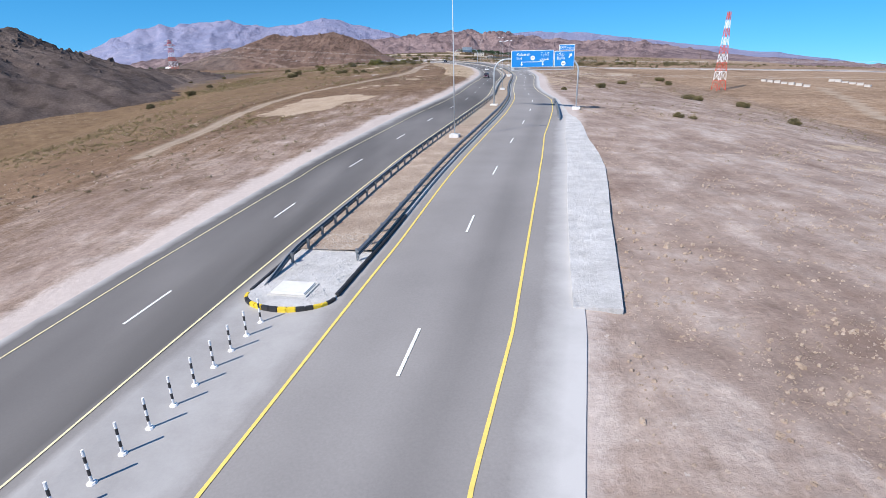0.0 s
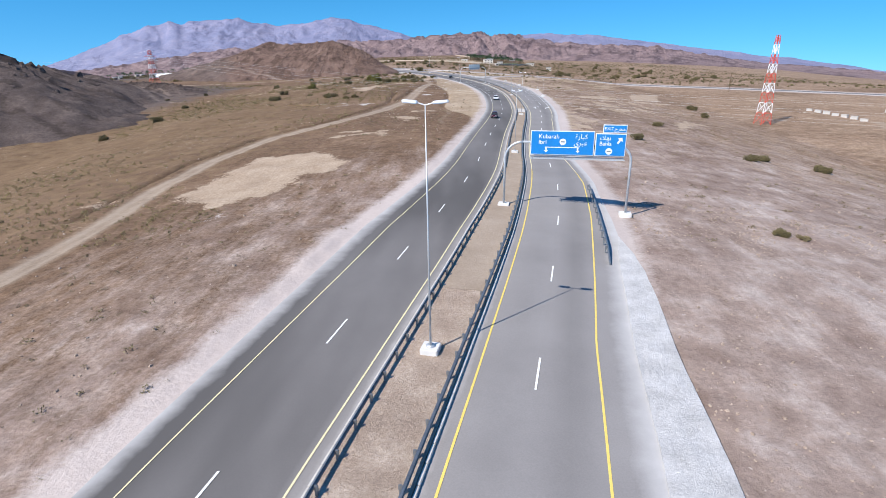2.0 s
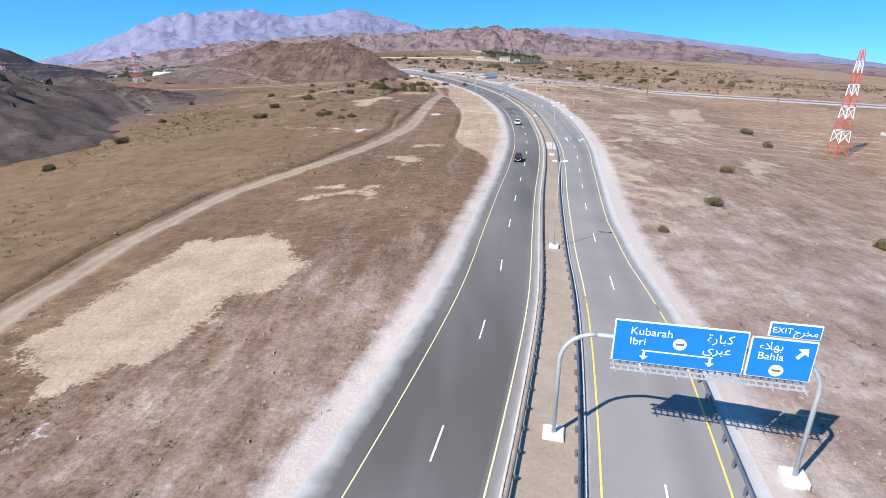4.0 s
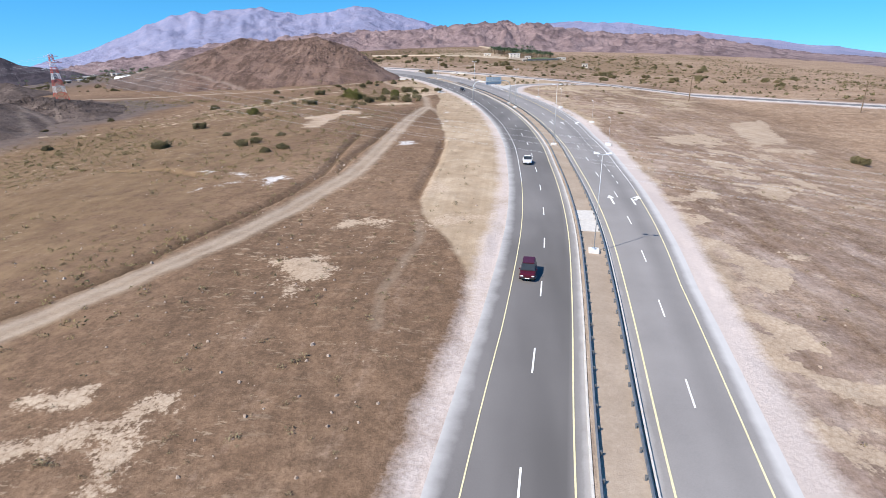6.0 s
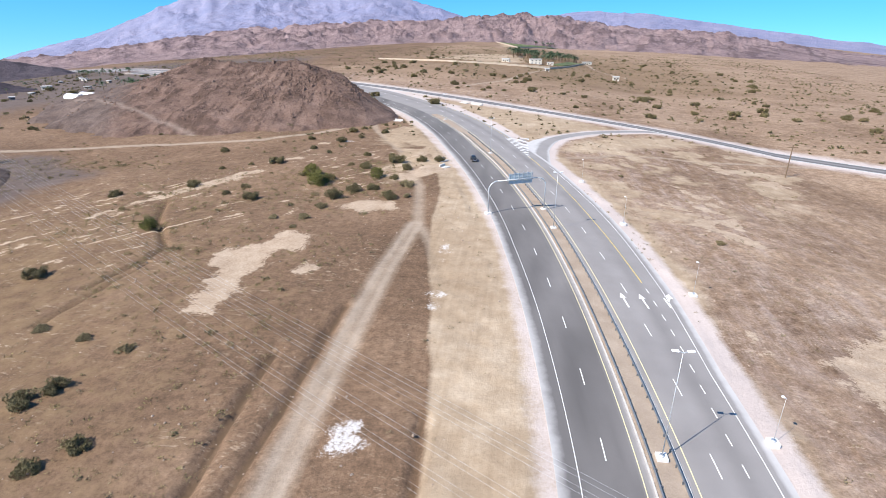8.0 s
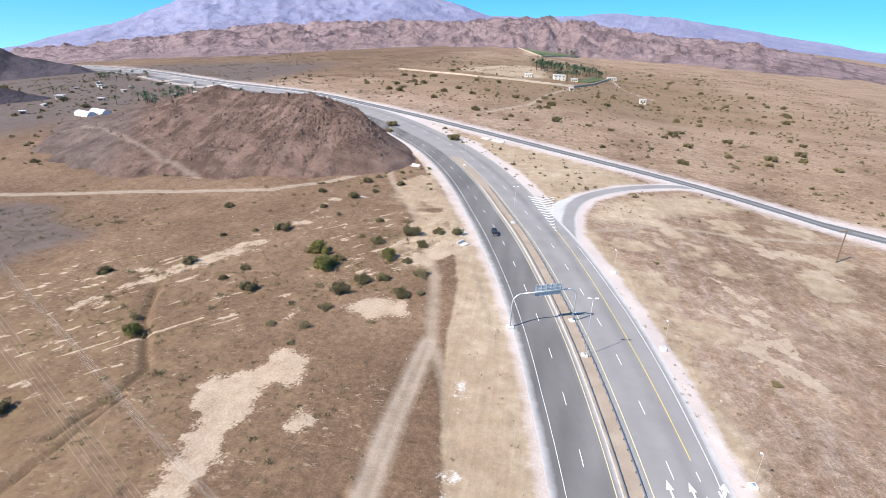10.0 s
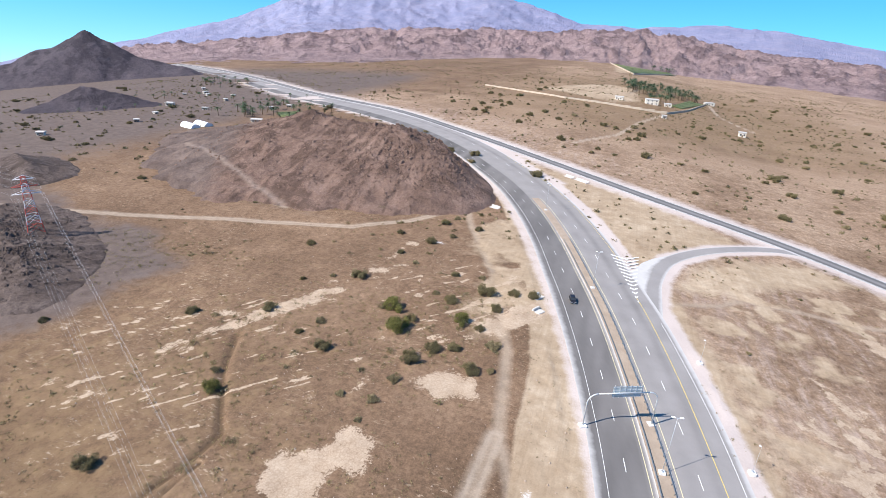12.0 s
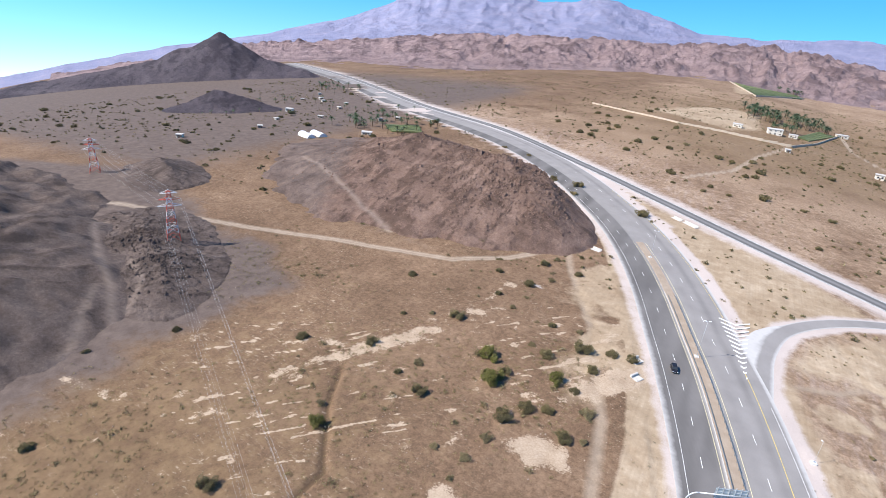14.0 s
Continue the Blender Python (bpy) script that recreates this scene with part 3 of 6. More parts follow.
TRACKS = [  # dirt roads: half width, line
    (1.45, [(-24, 78), (-25.2, 94), (-27.6, 110), (-27.6, 126), (-24.6, 142), (-16.4, 158.5), (-13.4, 165), (-10.9, 175), (-8.3, 189), (-8.1, 199), (-8.6, 216), (-8.6, 243), (-7.8, 259)]),
    (0.9, [(-7.4, 259), (-10.8, 280), (-19.9, 309), (-34, 339), (-40, 356), (-40.5, 368)]),
    (0.8, [(-0.9, 240), (-4.4, 252), (-7.4, 259)]),
    (1.3, [(-330, 262), (-240, 280), (-199, 287), (-171, 296), (-131, 305.5), (-97, 316.4), (-63, 323.5), (-50.7, 334), (-39.5, 351), (-36, 371)]),
    (0.9, [(-153, 364), (-137, 353), (-110, 339), (-89, 331)]),
    (0.9, [(19.8, 314.7), (28.2, 318.8), (34, 325), (47.1, 325.9), (57.1, 326), (73.9, 331.3), (83.0, 335.0), (140, 340)]), (0.9, [(33.1, 325.9), (31.7, 334.8), (29.9, 342.4)]),
    (0.07, [(3.5, 150), (2.8, 155), (3.4, 160), (4.0, 165.4), (3.3, 171)]),
    (1.6, [(121.8, 210.5), (112, 181.6), (98.7, 148.1)]), (1.4, [(-20, 478), (0, 520), (12, 580), (31, 645)]), (1.6, [(92, 640), (75, 700), (76, 780)]),
]
SILT = [
    [(42.1, 78.4), (48.3, 82.8), (51, 82.5), (48.2, 78.8), (43.3, 76.9)], [(40.5, 70.6), (43.8, 71.1), (41.7, 68.2), (39.8, 68.4)], [(66.7, 265.1), (82.5, 281.8), (70.7, 241.2), (58.4, 228.6)], [(53.6, 175.3), (60.6, 186.8), (55.4, 170.6), (49.9, 162.3)], [(-35.2, 105.3), (-30.3, 106.1), (-29.6, 104.4), (-32.4, 103.4)],
    [(-22.8, 104.8), (-22.1, 108.2), (-21.7, 114.5), (-20.8, 123.6), (-12.7, 125.7), (-6.3, 117.5), (-7, 112.4), (-10.5, 110.8), (-10.4, 103.2), (-14.4, 100.2), (-16.2, 99.2)],
    [(-33.6, 104.2), (-29.4, 104.6), (-29.6, 106), (-33.4, 105.9)], [(-14.5, 135), (-9, 138), (-4.9, 141.6), (-5, 143.4), (-10, 139.8), (-14, 136.8)],
    [(-5.4, 167.4), (-2, 169.2), (0.6, 168.2), (0.2, 170.2), (-2.4, 171.6), (-4.6, 169.6)],
    [(58, 224), (71, 231), (72, 235), (60, 228.6)], [(52, 171), (64, 180), (62, 184), (53, 176)],
    [(-23.3, 267), (-18.8, 270.8), (-13.6, 270.6), (-12.2, 265.3), (-17.3, 263.1), (-21.3, 264.3)],
    [(-27.6, 252.7), (-23, 252.8), (-21.3, 246.1), (-25.2, 246.2), (-25.6, 243.4), (-23.4, 240.7), (-26.4, 236.6), (-24.6, 232.4), (-25.1, 226.8), (-29, 227.4), (-29.8, 233.1), (-31, 238), (-33.4, 240.5), (-33.3, 245.8), (-30.3, 246.6), (-28.6, 249.4)],
    [(-19.1, 286.2), (-15.0, 292.5), (-6.4, 304.1), (-3.8, 297.8), (-10.7, 287.7), (-15.1, 282.9)], [(40.9, 297.4), (43.4, 293.3), (46.4, 287.6), (44.8, 287), (42, 291.6)],
    [(-20.8, 238.9), (-19.4, 241.8), (-16.5, 240.8), (-18.7, 237.5)],
    [(-7.2, 160.4), (-4.8, 161), (-1.2, 160), (-2.6, 157.2), (-3.5, 154.4), (-4, 152.5), (-4.8, 156.2)],
    [(1.8, 179.6), (2.4, 187.4), (4.6, 183.5), (2.6, 178.5)], [(3.6, 170.8), (6.2, 172.9), (11.3, 173.9), (8, 170.4), (4.9, 169.6)],
    [(-12.4, 141.8), (-12.7, 143), (-10.8, 143.3), (-9.8, 141.7)], [(-5.3, 136.3), (-6.7, 138.7), (-6, 139.6), (-4.9, 138.1), (-4.3, 136.3)],
    [(43.7, 194.4), (48.6, 198.1), (49, 192.7), (45.7, 188), (42.7, 188.7)], [(40.3, 230), (52.7, 241), (55, 233.5), (48, 225), (41, 223)],
    [(55, 319.5), (58.9, 322.3), (61.7, 316.6), (57.5, 313.3)], [(64, 310), (69, 313), (70, 308), (66, 305)],
    [(-47, 301), (-43, 303), (-42.5, 300.5), (-46, 299)], [(-60, 268), (-52, 279), (-47, 290), (-50, 291), (-57, 280), (-64, 266)],
    [(36.9, 270.6), (42, 276), (44.8, 274), (40, 268)], [(-45, 318.5), (-42, 320.5), (-41.5, 318.5), (-44, 317)],
    [(33, 186), (36, 193), (38, 190), (35, 184)], [(29, 160), (31, 168), (33, 167), (31, 159)],
]
WASH = [(1.0, [(-112, 226), (-84, 228), (-77, 236), (-68, 246), (-60, 251)]), (1.1, [(-66, 260), (-62.8, 267.6), (-57.6, 279), (-51.3, 291), (-45.3, 304), (-44.4, 319)]),
        (0.8, [(-98, 240), (-82, 243), (-70, 252), (-62, 262)]), (0.9, [(-90, 262), (-74, 268), (-62, 275), (-50, 283)]),
        (0.5, [(-75, 205), (-60, 206), (-48, 200), (-36, 193)]), (0.6, [(36, 226), (33, 236), (31, 250)]), (0.6, [(44, 300), (48, 287), (47, 276)]),
        (0.7, [(-44, 249), (-30, 262), (-24, 276)]), (0.6, [(27, 140), (30, 152), (34, 165), (36, 180)]), (0.5, [(30, 132), (34, 146), (38, 160)])]
# gullies and earth windrows: half width, line; drawn dark with their own shade
SHADED_LINES = [(0.7, [(-45, 233), (-43.3, 240.6), (-43, 246.3), (-48.6, 253.5), (-52, 258), (-57, 268)]), (0.75, [(-31, 100), (-31.6, 124), (-28, 143), (-19.4, 158), (-15.8, 170.7), (-13.4, 179.8), (-12.4, 189.6), (-13.9, 203.2), (-14.8, 212.6), (-15.1, 221)]),
         (0.55, [(-10.8, 190), (-11.2, 198), (-11.1, 205), (-11, 215.4), (-10.8, 231)]), (0.5, [(-44, 224), (-43, 232), (-42, 241)]), 
         (0.5, [(-50, 198), (-40, 196), (-30, 190)]), (0.3, [(1.7, 178), (1.8, 198), (1.5, 207), (0.9, 214)])]
WHITE = [[(-20.1, 184.4), (-19.8, 186.8), (-18.3, 188.2), (-16, 187), (-16.3, 184.6), (-17.6, 183.4)], [(-26.3, 182.4), (-23.7, 184.7), (-20, 185.6), (-20, 186.5), (-23.7, 185.7), (-26.3, 183.3)],
         [(-30.8, 192.4), (-25.3, 189.5), (-19.8, 187.6), (-19.8, 188.4), (-25.3, 190.4), (-30.8, 193.2)], [(-1.9, 231), (-1.7, 236), (-0.6, 236), (-0.4, 230.6)], [(-3, 247.6), (-3.2, 251.2), (-1.4, 251), (-0.6, 245), (-1.6, 244.6)],
         [(-5.8, 208.7), (-5.6, 212.2), (-3.5, 213.2), (-3.1, 209.7)], [(-15.6, 93.6), (-13.6, 94), (-13.2, 96.6), (-14.4, 96.8)], [(-38.6, 322), (-36.8, 324), (-36, 322)]]
NEARBY = (np.abs(GX) < 420) & (GY > -40) & (GY < 900)


def soft(d, half, edge):
    return np.clip(0.5 + (half - d) / edge * 0.5, 0, 1)


def paint(shapes, fn):
    out = np.zeros(GX.shape)
    for s in shapes:
        w, pts = s if isinstance(s[0], (int, float)) else (0.0, s)
        p = np.array(pts)
        pad = w + 6
        i0, i1 = np.searchsorted(gy, (p[:, 1].min() - pad, p[:, 1].max() + pad))
        j0, j1 = np.searchsorted(gx, (p[:, 0].min() - pad, p[:, 0].max() + pad))
        X, Y = GX[i0:i1, j0:j1], GY[i0:i1, j0:j1]
        if X.size:
            out[i0:i1, j0:j1] = np.maximum(out[i0:i1, j0:j1], fn(X, Y, w, pts))
    return out


masks = {}
masks["track"] = paint(TRACKS, lambda X, Y, w, p: soft(line_dist(X, Y, p), w, 0.9))
masks["rut"] = paint(TRACKS, lambda X, Y, w, p: np.clip(1 - np.abs(line_dist(X, Y, p) - 0.5 * w) / (0.5 * w), 0, 1) * (0.7 if w > 1.2 else 0.0))
masks["silt"] = paint(SILT, lambda X, Y, w, p: soft(poly_dist(X, Y, p), -0.25, 1.7))
masks["silt"] = np.maximum(masks["silt"], paint(WASH, lambda X, Y, w, p: soft(line_dist(X, Y, p), w * 0.6, 1.8) * np.clip(3.2 * fbm(X * 0.5, Y * 0.5) - 1.0, 0, 1) * 0.8))
# ragged bleached scabs strewn along the drainage
for cx_, cy_, rx_, ry_, sx_, sy_, cut in ((48, 212, 15, 36, 0.34, 0.3, 0.52), (43, 274, 11, 22, 0.5, 0.3, 0.535), (-62, 262, 40, 34, 0.2, 1.3, 0.635), (-24, 298, 26, 26, 0.22, 1.1, 0.60), (29, 165, 10, 44, 0.3, 0.2, 0.53)):
    zone = np.clip(1.6 - 1.6 * np.hypot((GX - cx_) / rx_, (GY - cy_) / ry_), 0, 1) * NEARBY
    u_, v_ = 0.64 * GX + 0.77 * GY, -0.77 * GX + 0.64 * GY
    masks["silt"] = np.maximum(masks["silt"], zone * np.clip((fbm(u_ * sx_, v_ * sy_) - cut + 0.02) * 14, 0, 0.95))
masks["shaded_line"] = paint(SHADED_LINES, lambda X, Y, w, p: soft(line_dist(X, Y, p), w * 0.5, 0.45))
masks["white"] = paint(WHITE, lambda X, Y, w, p: soft(poly_dist(X, Y, p), 0.0, 1.2) * 0.6)
# distance to the main road's middle, with its side
i0, i1 = np.searchsorted(gy, (20, 620))
j0, j1 = np.searchsorted(gx, (-330, 130))
RX, RY = GX[i0:i1, j0:j1], GY[i0:i1, j0:j1]
mid_x = np.interp(RY, my, mx)
slope = np.interp(RY, my, np.abs(mnx))
side = (RX - mid_x) * slope
verge, sand, rosy, scrub, scree = (np.zeros(GX.shape) for _ in range(5))
edge_l, edge_r = outer_l(RY) + shoulder_l(RY), outer_r(RY) + shoulder_r(RY)
wl = np.interp(RY, (30, 90, 150, 260, 330, 420), (1.9, 1.9, 1.7, 1.3, 2.5, 4.0)) + 0.9 * (fbm(RX * 0.08, RY * 0.08) - 0.5)
wr = np.interp(RY, (30, 90, 150, 260, 330, 420), (0.5, 1.2, 2.0, 2.2, 3.0, 4.0)) + 0.9 * (fbm(RX * 0.08 + 9, RY * 0.08) - 0.5)
band = np.maximum(soft(-side - edge_l, wl, 0.9) * (side < 0), soft(side - edge_r, wr, 0.9) * (side > 0))
near_strip = np.abs(side) < 30
verge[i0:i1, j0:j1] = band * near_strip * np.where(side < 0, np.interp(RY, (100, 140), (1.0, 0.72)), 1.0)
# the graded strip of tan sand west of the road, and the scraped ground east of it
west = np.where(RY < 262, np.interp(RY, (140, 158, 166, 172, 178, 207, 219, 235, 245, 262), (9.5, 8.6, 6.4, 3.6, 2.2, 1.9, 0.8, -1.7, -3.4, -5.6)),
                mid_x - edge_l - np.interp(RY, (262, 275, 300, 340, 380), (10.4, 8, 6, 5, 4)))
sand[i0:i1, j0:j1] = np.clip(0.5 + (RX - west + 0.9 * (fbm(RX * 0.3, RY * 0.12) - 0.5)) / 1.4, 0, 1) * (side < 0) * (RY > 140)
sand_r = np.interp(RY, (30, 120, 150, 200, 260, 300, 400), (0, 1.5, 2.5, 3.5, 5, 8, 10))
sand[i0:i1, j0:j1] = np.maximum(sand[i0:i1, j0:j1], soft(side - edge_r, sand_r + 6 * (fbm(RX * 0.09, RY * 0.06) - 0.5), 3.0) * (side > 0) * (RY > 90) * 0.75)
tan = np.zeros(GX.shape)
tan[i0:i1, j0:j1] = 0.8 * (side > 0) * np.interp(RY, (60, 125), (0, 1)) * np.clip(2.4 * fbm(RX * 0.05 + 4, RY * 0.04) - 0.25, 0.5, 1)
tan = np.maximum(tan, np.clip((GY - 360) / 90, 0, 1) * np.clip((GX + 150) / 80, 0, 1) * np.clip(2.2 * fbm(GX * 0.012, GY * 0.02) - 0.3, 0.4, 1))
tan = np.maximum(tan, np.clip((GX - 60) / 40, 0, 1) * np.clip((GY - 80) / 60, 0, 1) * np.clip(2.2 * fbm(GX * 0.03, GY * 0.03) - 0.3, 0.4, 1))
rosy[i0:i1, j0:j1] = np.clip(1.25 - np.abs(np.abs(side) - 10) / np.where(side > 0, 70, 24), 0, 1) * np.where(side > 0, np.interp(RY, (60, 120, 160, 260), (1, 0.75, 0.42, 0.3)), np.interp(RY, (50, 80, 110, 130, 260), (0.75, 0.52, 0.42, 0.1, 0.0)))
# the island between the roads and the far side of the crossing road
sand = np.maximum(sand, paint([(0.0, [(9, 330), (16, 340), (40, 366), (20, 388), (-25, 424), (-14, 385), (0, 350)])], lambda X, Y, w, p: soft(poly_dist(X, Y, p), 0, 3)))
sand = np.maximum(sand, paint([(0.0, [(19, 322), (24, 338), (38, 352), (56, 360), (68, 352), (44, 336), (26, 322)])], lambda X, Y, w, p: soft(poly_dist(X, Y, p), 0, 4) * 0.85))
sand = np.maximum(sand, paint([(0.0, [(15, 296), (22, 345), (45, 358), (80, 350), (105, 325), (78, 296), (46, 268), (27, 262)])], lambda X, Y, w, p: soft(poly_dist(X, Y, p), 0, 12) * np.clip(5.0 * fbm(X * 0.11, Y * 0.11) - 2.3, 0.0, 0.7)))
sand = np.maximum(sand, paint([(0.0, [(-22, 284), (-24, 300), (-30, 318), (-36, 342), (-24, 352), (-8, 322), (-1, 300), (-4, 276)])], lambda X, Y, w, p: soft(poly_dist(X, Y, p), 0, 6) * np.clip(2.4 * fbm(X * 0.12, Y * 0.12) - 0.62, 0.15, 0.8)))
sand = np.maximum(sand, paint([(0.0, [(-74, 706), (-52, 754), (-17, 809), (11, 801), (12, 696), (-9, 664), (-35, 680)]), (0.0, [(-27, 1176), (4, 1301), (54, 1153), (40, 1057), (-19, 994)])], lambda X, Y, w, p: soft(poly_dist(X, Y, p), 0, 10) * 0.9))
verge = np.maximum(verge, paint([(8.5, CROSS)], lambda X, Y, w, p: soft(line_dist(X, Y, p), w, 4.0) * 0.85))
verge = np.maximum(verge, paint([(3.6, SLIP[2:])], lambda X, Y, w, p: soft(line_dist(X, Y, p), w, 1.2)))
verge = np.maximum(verge, paint([(0.0, [(-190, 532), (-60, 445), (-14, 398), (-24, 372), (-44, 412), (-70, 446), (-140, 504)])], lambda X, Y, w, p: soft(poly_dist(X, Y, p), 0, 2)))
scree = paint([(0.0, [(-190, 328), (-140, 306), (-108, 299), (-92, 286), (-91, 264), (-98, 252), (-94, 244), (-98, 222), (-150, 200), (-300, 220), (-300, 285)])],
              lambda X, Y, w, p: soft(poly_dist(X, Y, p) + 14 * (fbm(X * 0.08, Y * 0.08) - 0.5), 0, 10))
scree = np.maximum(scree, paint([(0.0, [(-158, 355), (-104, 328), (-70, 324), (-120, 372)])], lambda X, Y, w, p: soft(poly_dist(X, Y, p), 0, 8)) * 0.55)
scree = np.maximum(scree, 0.72 * np.clip((-150 - GX) / 60, 0, 1) * np.clip((GY - 300) / 40, 0, 1) * np.clip((900 - GY) / 200, 0, 1))
scrub = np.clip(1.3 - np.hypot((GX + 70) / 60, (GY - 170) / 120), 0, 1) * (GX < -16) * 0.9
far_scrub = np.clip((GY - 430) / 120, 0, 1) * np.clip(1 - np.hypot((GX - 40) / 260, (GY - 700) / 420), 0, 1)
scrub = np.maximum(scrub, far_scrub)
masks.update(tan=tan, verge=verge, sand=sand, rosy=rosy, scrub=scrub, scree=scree)
on_road = np.zeros(GX.shape)
on_road[i0:i1, j0:j1] = (np.abs(side) < np.maximum(edge_l, edge_r) + 0.8) & (RY < 520)
flat = np.maximum(on_road, paint([(8.0, CROSS), (4.5, SLIP)], lambda X, Y, w, p: soft(line_dist(X, Y, p), w, 2)))
calm = np.clip(1 - flat, 0, 1)
rough = 0.7 * (fbm(GX * 0.06, GY * 0.06) - 0.47) + 0.25 * (fbm(GX * 0.5, GY * 0.5, 3) - 0.44)
GZ = GZ + np.where(NEARBY, rough * calm, 0) - 0.8 * masks["shaded_line"] * calm - 0.12 * masks["track"] * calm
GZ = GZ - 0.035 * np.clip(flat, 0, 1)
heightfield("ground", GX, GY, GZ, M["land"], "stony brown desert plain with pale silt patches and wheel tracks", masks)


# ---- hills, ranges and the far mountain ----
def ridge_hill(name, spine, material, label, step, rugged, scale, bounds, power=1.15, clear=16.0, ash=None, rocks=0, rocky=None, seed=0, rock_size=0.35):
    """A hill over a crest line of (x, y, height, spread), with gullies that run down its sides and loose rocks."""
    x0, y0, x1, y1 = bounds
    X, Y = np.meshgrid(np.arange(x0, x1, step), np.arange(y0, y1, step))
    best, along, done = np.zeros(X.shape), np.zeros(X.shape), 0.0
    wob = 1 + 0.34 * (fbm(X / scale * 0.5 + 3, Y / scale * 0.5) - 0.5) + 0.2 * (fbm(X / scale * 2.5, Y / scale * 2.5, 3) - 0.45)
    for (ax, ay, ah, ar), (bx, by, bh, br) in zip(spine, spine[1:]):
        dx, dy = bx - ax, by - ay
        span = math.hypot(dx, dy)
        raw = ((X - ax) * dx + (Y - ay) * dy) / (dx * dx + dy * dy)
        t = np.clip(raw, 0, 1)
        d = np.hypot(X - ax - t * dx, Y - ay - t * dy) / ((ar + t * (br - ar)) * wob)
        h = (ah + t * (bh - ah)) * np.clip(1 - d, 0, 1) ** power
        fan = np.arctan2((raw - t) * span, np.abs((X - ax) * dy - (Y - ay) * dx) / span + 0.5) * (ar + br) * 0.3
        along = np.where(h > best, done + t * span + fan, along)
        best = np.maximum(best, h)
        done += span
    best = best * np.clip((line_dist(X, Y, MAIN) - 10.5) / clear, 0, 1) ** 0.8
    rel = best / max(p[2] for p in spine)
    drift = along + 5 * (fbm(X / scale * 1.5 + 8, Y / scale * 1.5) - 0.5)
    gully = ridged(drift / scale * 1.1, best / scale * 0.35, 4)
    fine_gully = ridged(drift / scale * 4.5 + 3, best / scale * 1.1, 4)
    flank = np.clip(rel * 5, 0, 1)
    Z = gz(X, Y) + best * (1 + rugged * 0.55 * (gully - 0.6) * np.clip(1.25 - rel, 0.3, 1) + rugged * 0.3 * (ridged(X / scale, Y / scale) - 0.55))
    Z = Z + rugged * flank * (1.3 * (fine_gully - 0.55) + 0.9 * (ridged(X / scale * 4.2 + 7, Y / scale * 4.2) - 0.5) + 0.7 * (fbm(X / (step * 2.6), Y / (step * 2.6), 3) - 0.45))
    Z = Z + rugged * 4.5 * rock_size * rel ** 1.5 * (ridged(X / scale * 2.0 + 2, Y / scale * 2.0, 6) - 0.55)
    Z = Z - 1.2 * np.clip(1 - rel * 14, 0, 1)
    crag = np.clip((fine_gully - 0.5) * 1.5 + (ridged(X / scale * 2.6 + 5, Y / scale * 2.6) - 0.52) * 1.6 + 0.4 * rel - 0.05, 0, 1)
    ob = heightfield(name, X, Y, Z, material, label, {"crag": crag, "ash": ash(X, Y, rel) if ash else np.zeros(X.shape), "path": paths(X, Y)}, kind="structure")
    if rocks:
        rnd = np.random.default_rng(seed)
        weight = (np.clip(rel - 0.12, 0, 1) * (0.25 + 1.2 * crag ** 2) * (rocky(X, Y) if rocky else 1.0)).ravel()
        pick = rnd.choice(weight.size, rocks, p=weight / weight.sum())
        rock_field(name.replace("hill_", "").replace("ridge_", "") + "_rocks", X.ravel()[pick] + rnd.uniform(-0.5, 0.5, rocks) * step, Y.ravel()[pick] + rnd.uniform(-0.5, 0.5, rocks) * step,
                   Z.ravel()[pick], step * (0.55 + rock_size) * np.exp(rnd.normal(-0.8, 0.4, rocks)), rnd, material, "broken rocks strewn over the hill's crags")
    return ob


def rock_field(name, x, y, z, s, rnd, material, label):
    """Angular stones, each a five-sided block with an uneven top."""
    n = len(x)
    a = rnd.uniform(0, 6.28, (n, 1)) + np.arange(5) * 1.2566
    r = s[:, None] * rnd.uniform(0.65, 1.25, (n, 5))
    low = np.stack([x[:, None] + np.cos(a) * r, y[:, None] + np.sin(a) * r, np.repeat((z - 0.35 * s)[:, None], 5, 1)], -1)
    r2 = r * rnd.uniform(0.35, 0.75, (n, 5))
    high = np.stack([x[:, None] + np.cos(a) * r2, y[:, None] + np.sin(a) * r2, z[:, None] + s[:, None] * rnd.uniform(0.35, 0.85, (n, 5))], -1)
    V = np.concatenate([low, high], 1).reshape(-1, 3)
    F = []
    for b in range(0, n * 10, 10):
        F += [(b + k, b + (k + 1) % 5, b + 5 + (k + 1) % 5, b + 5 + k) for k in range(5)]
        F.append((b + 5, b + 6, b + 7, b + 8, b + 9))
    return tagged(link_mesh(name, V.tolist(), F, material), label, kind="stuff")


def paths(X, Y):
    """Pale bulldozed tracks over the hills."""
    out = np.zeros(X.shape)
    for w, line in ((0.9, [(-154.8, 365.4), (-136, 355), (-117.8, 344.4), (-104, 337), (-90.1, 331.7)]), (0.9, [(-156, 284), (-151.3, 278.0), (-133.6, 268.8), (-118.3, 262.0), (-105.3, 253.9), (-98.9, 248.7), (-96, 240.4)]), (0.7, [(-120.7, 260.3), (-107.2, 247.7), (-99.2, 238.3), (-94.7, 232.5)]), (0.6, [(-126, 272), (-116, 268), (-108, 259)])):
        out = np.maximum(out, soft(line_dist(X, Y, line), w * 0.8, 0.7))
    return out


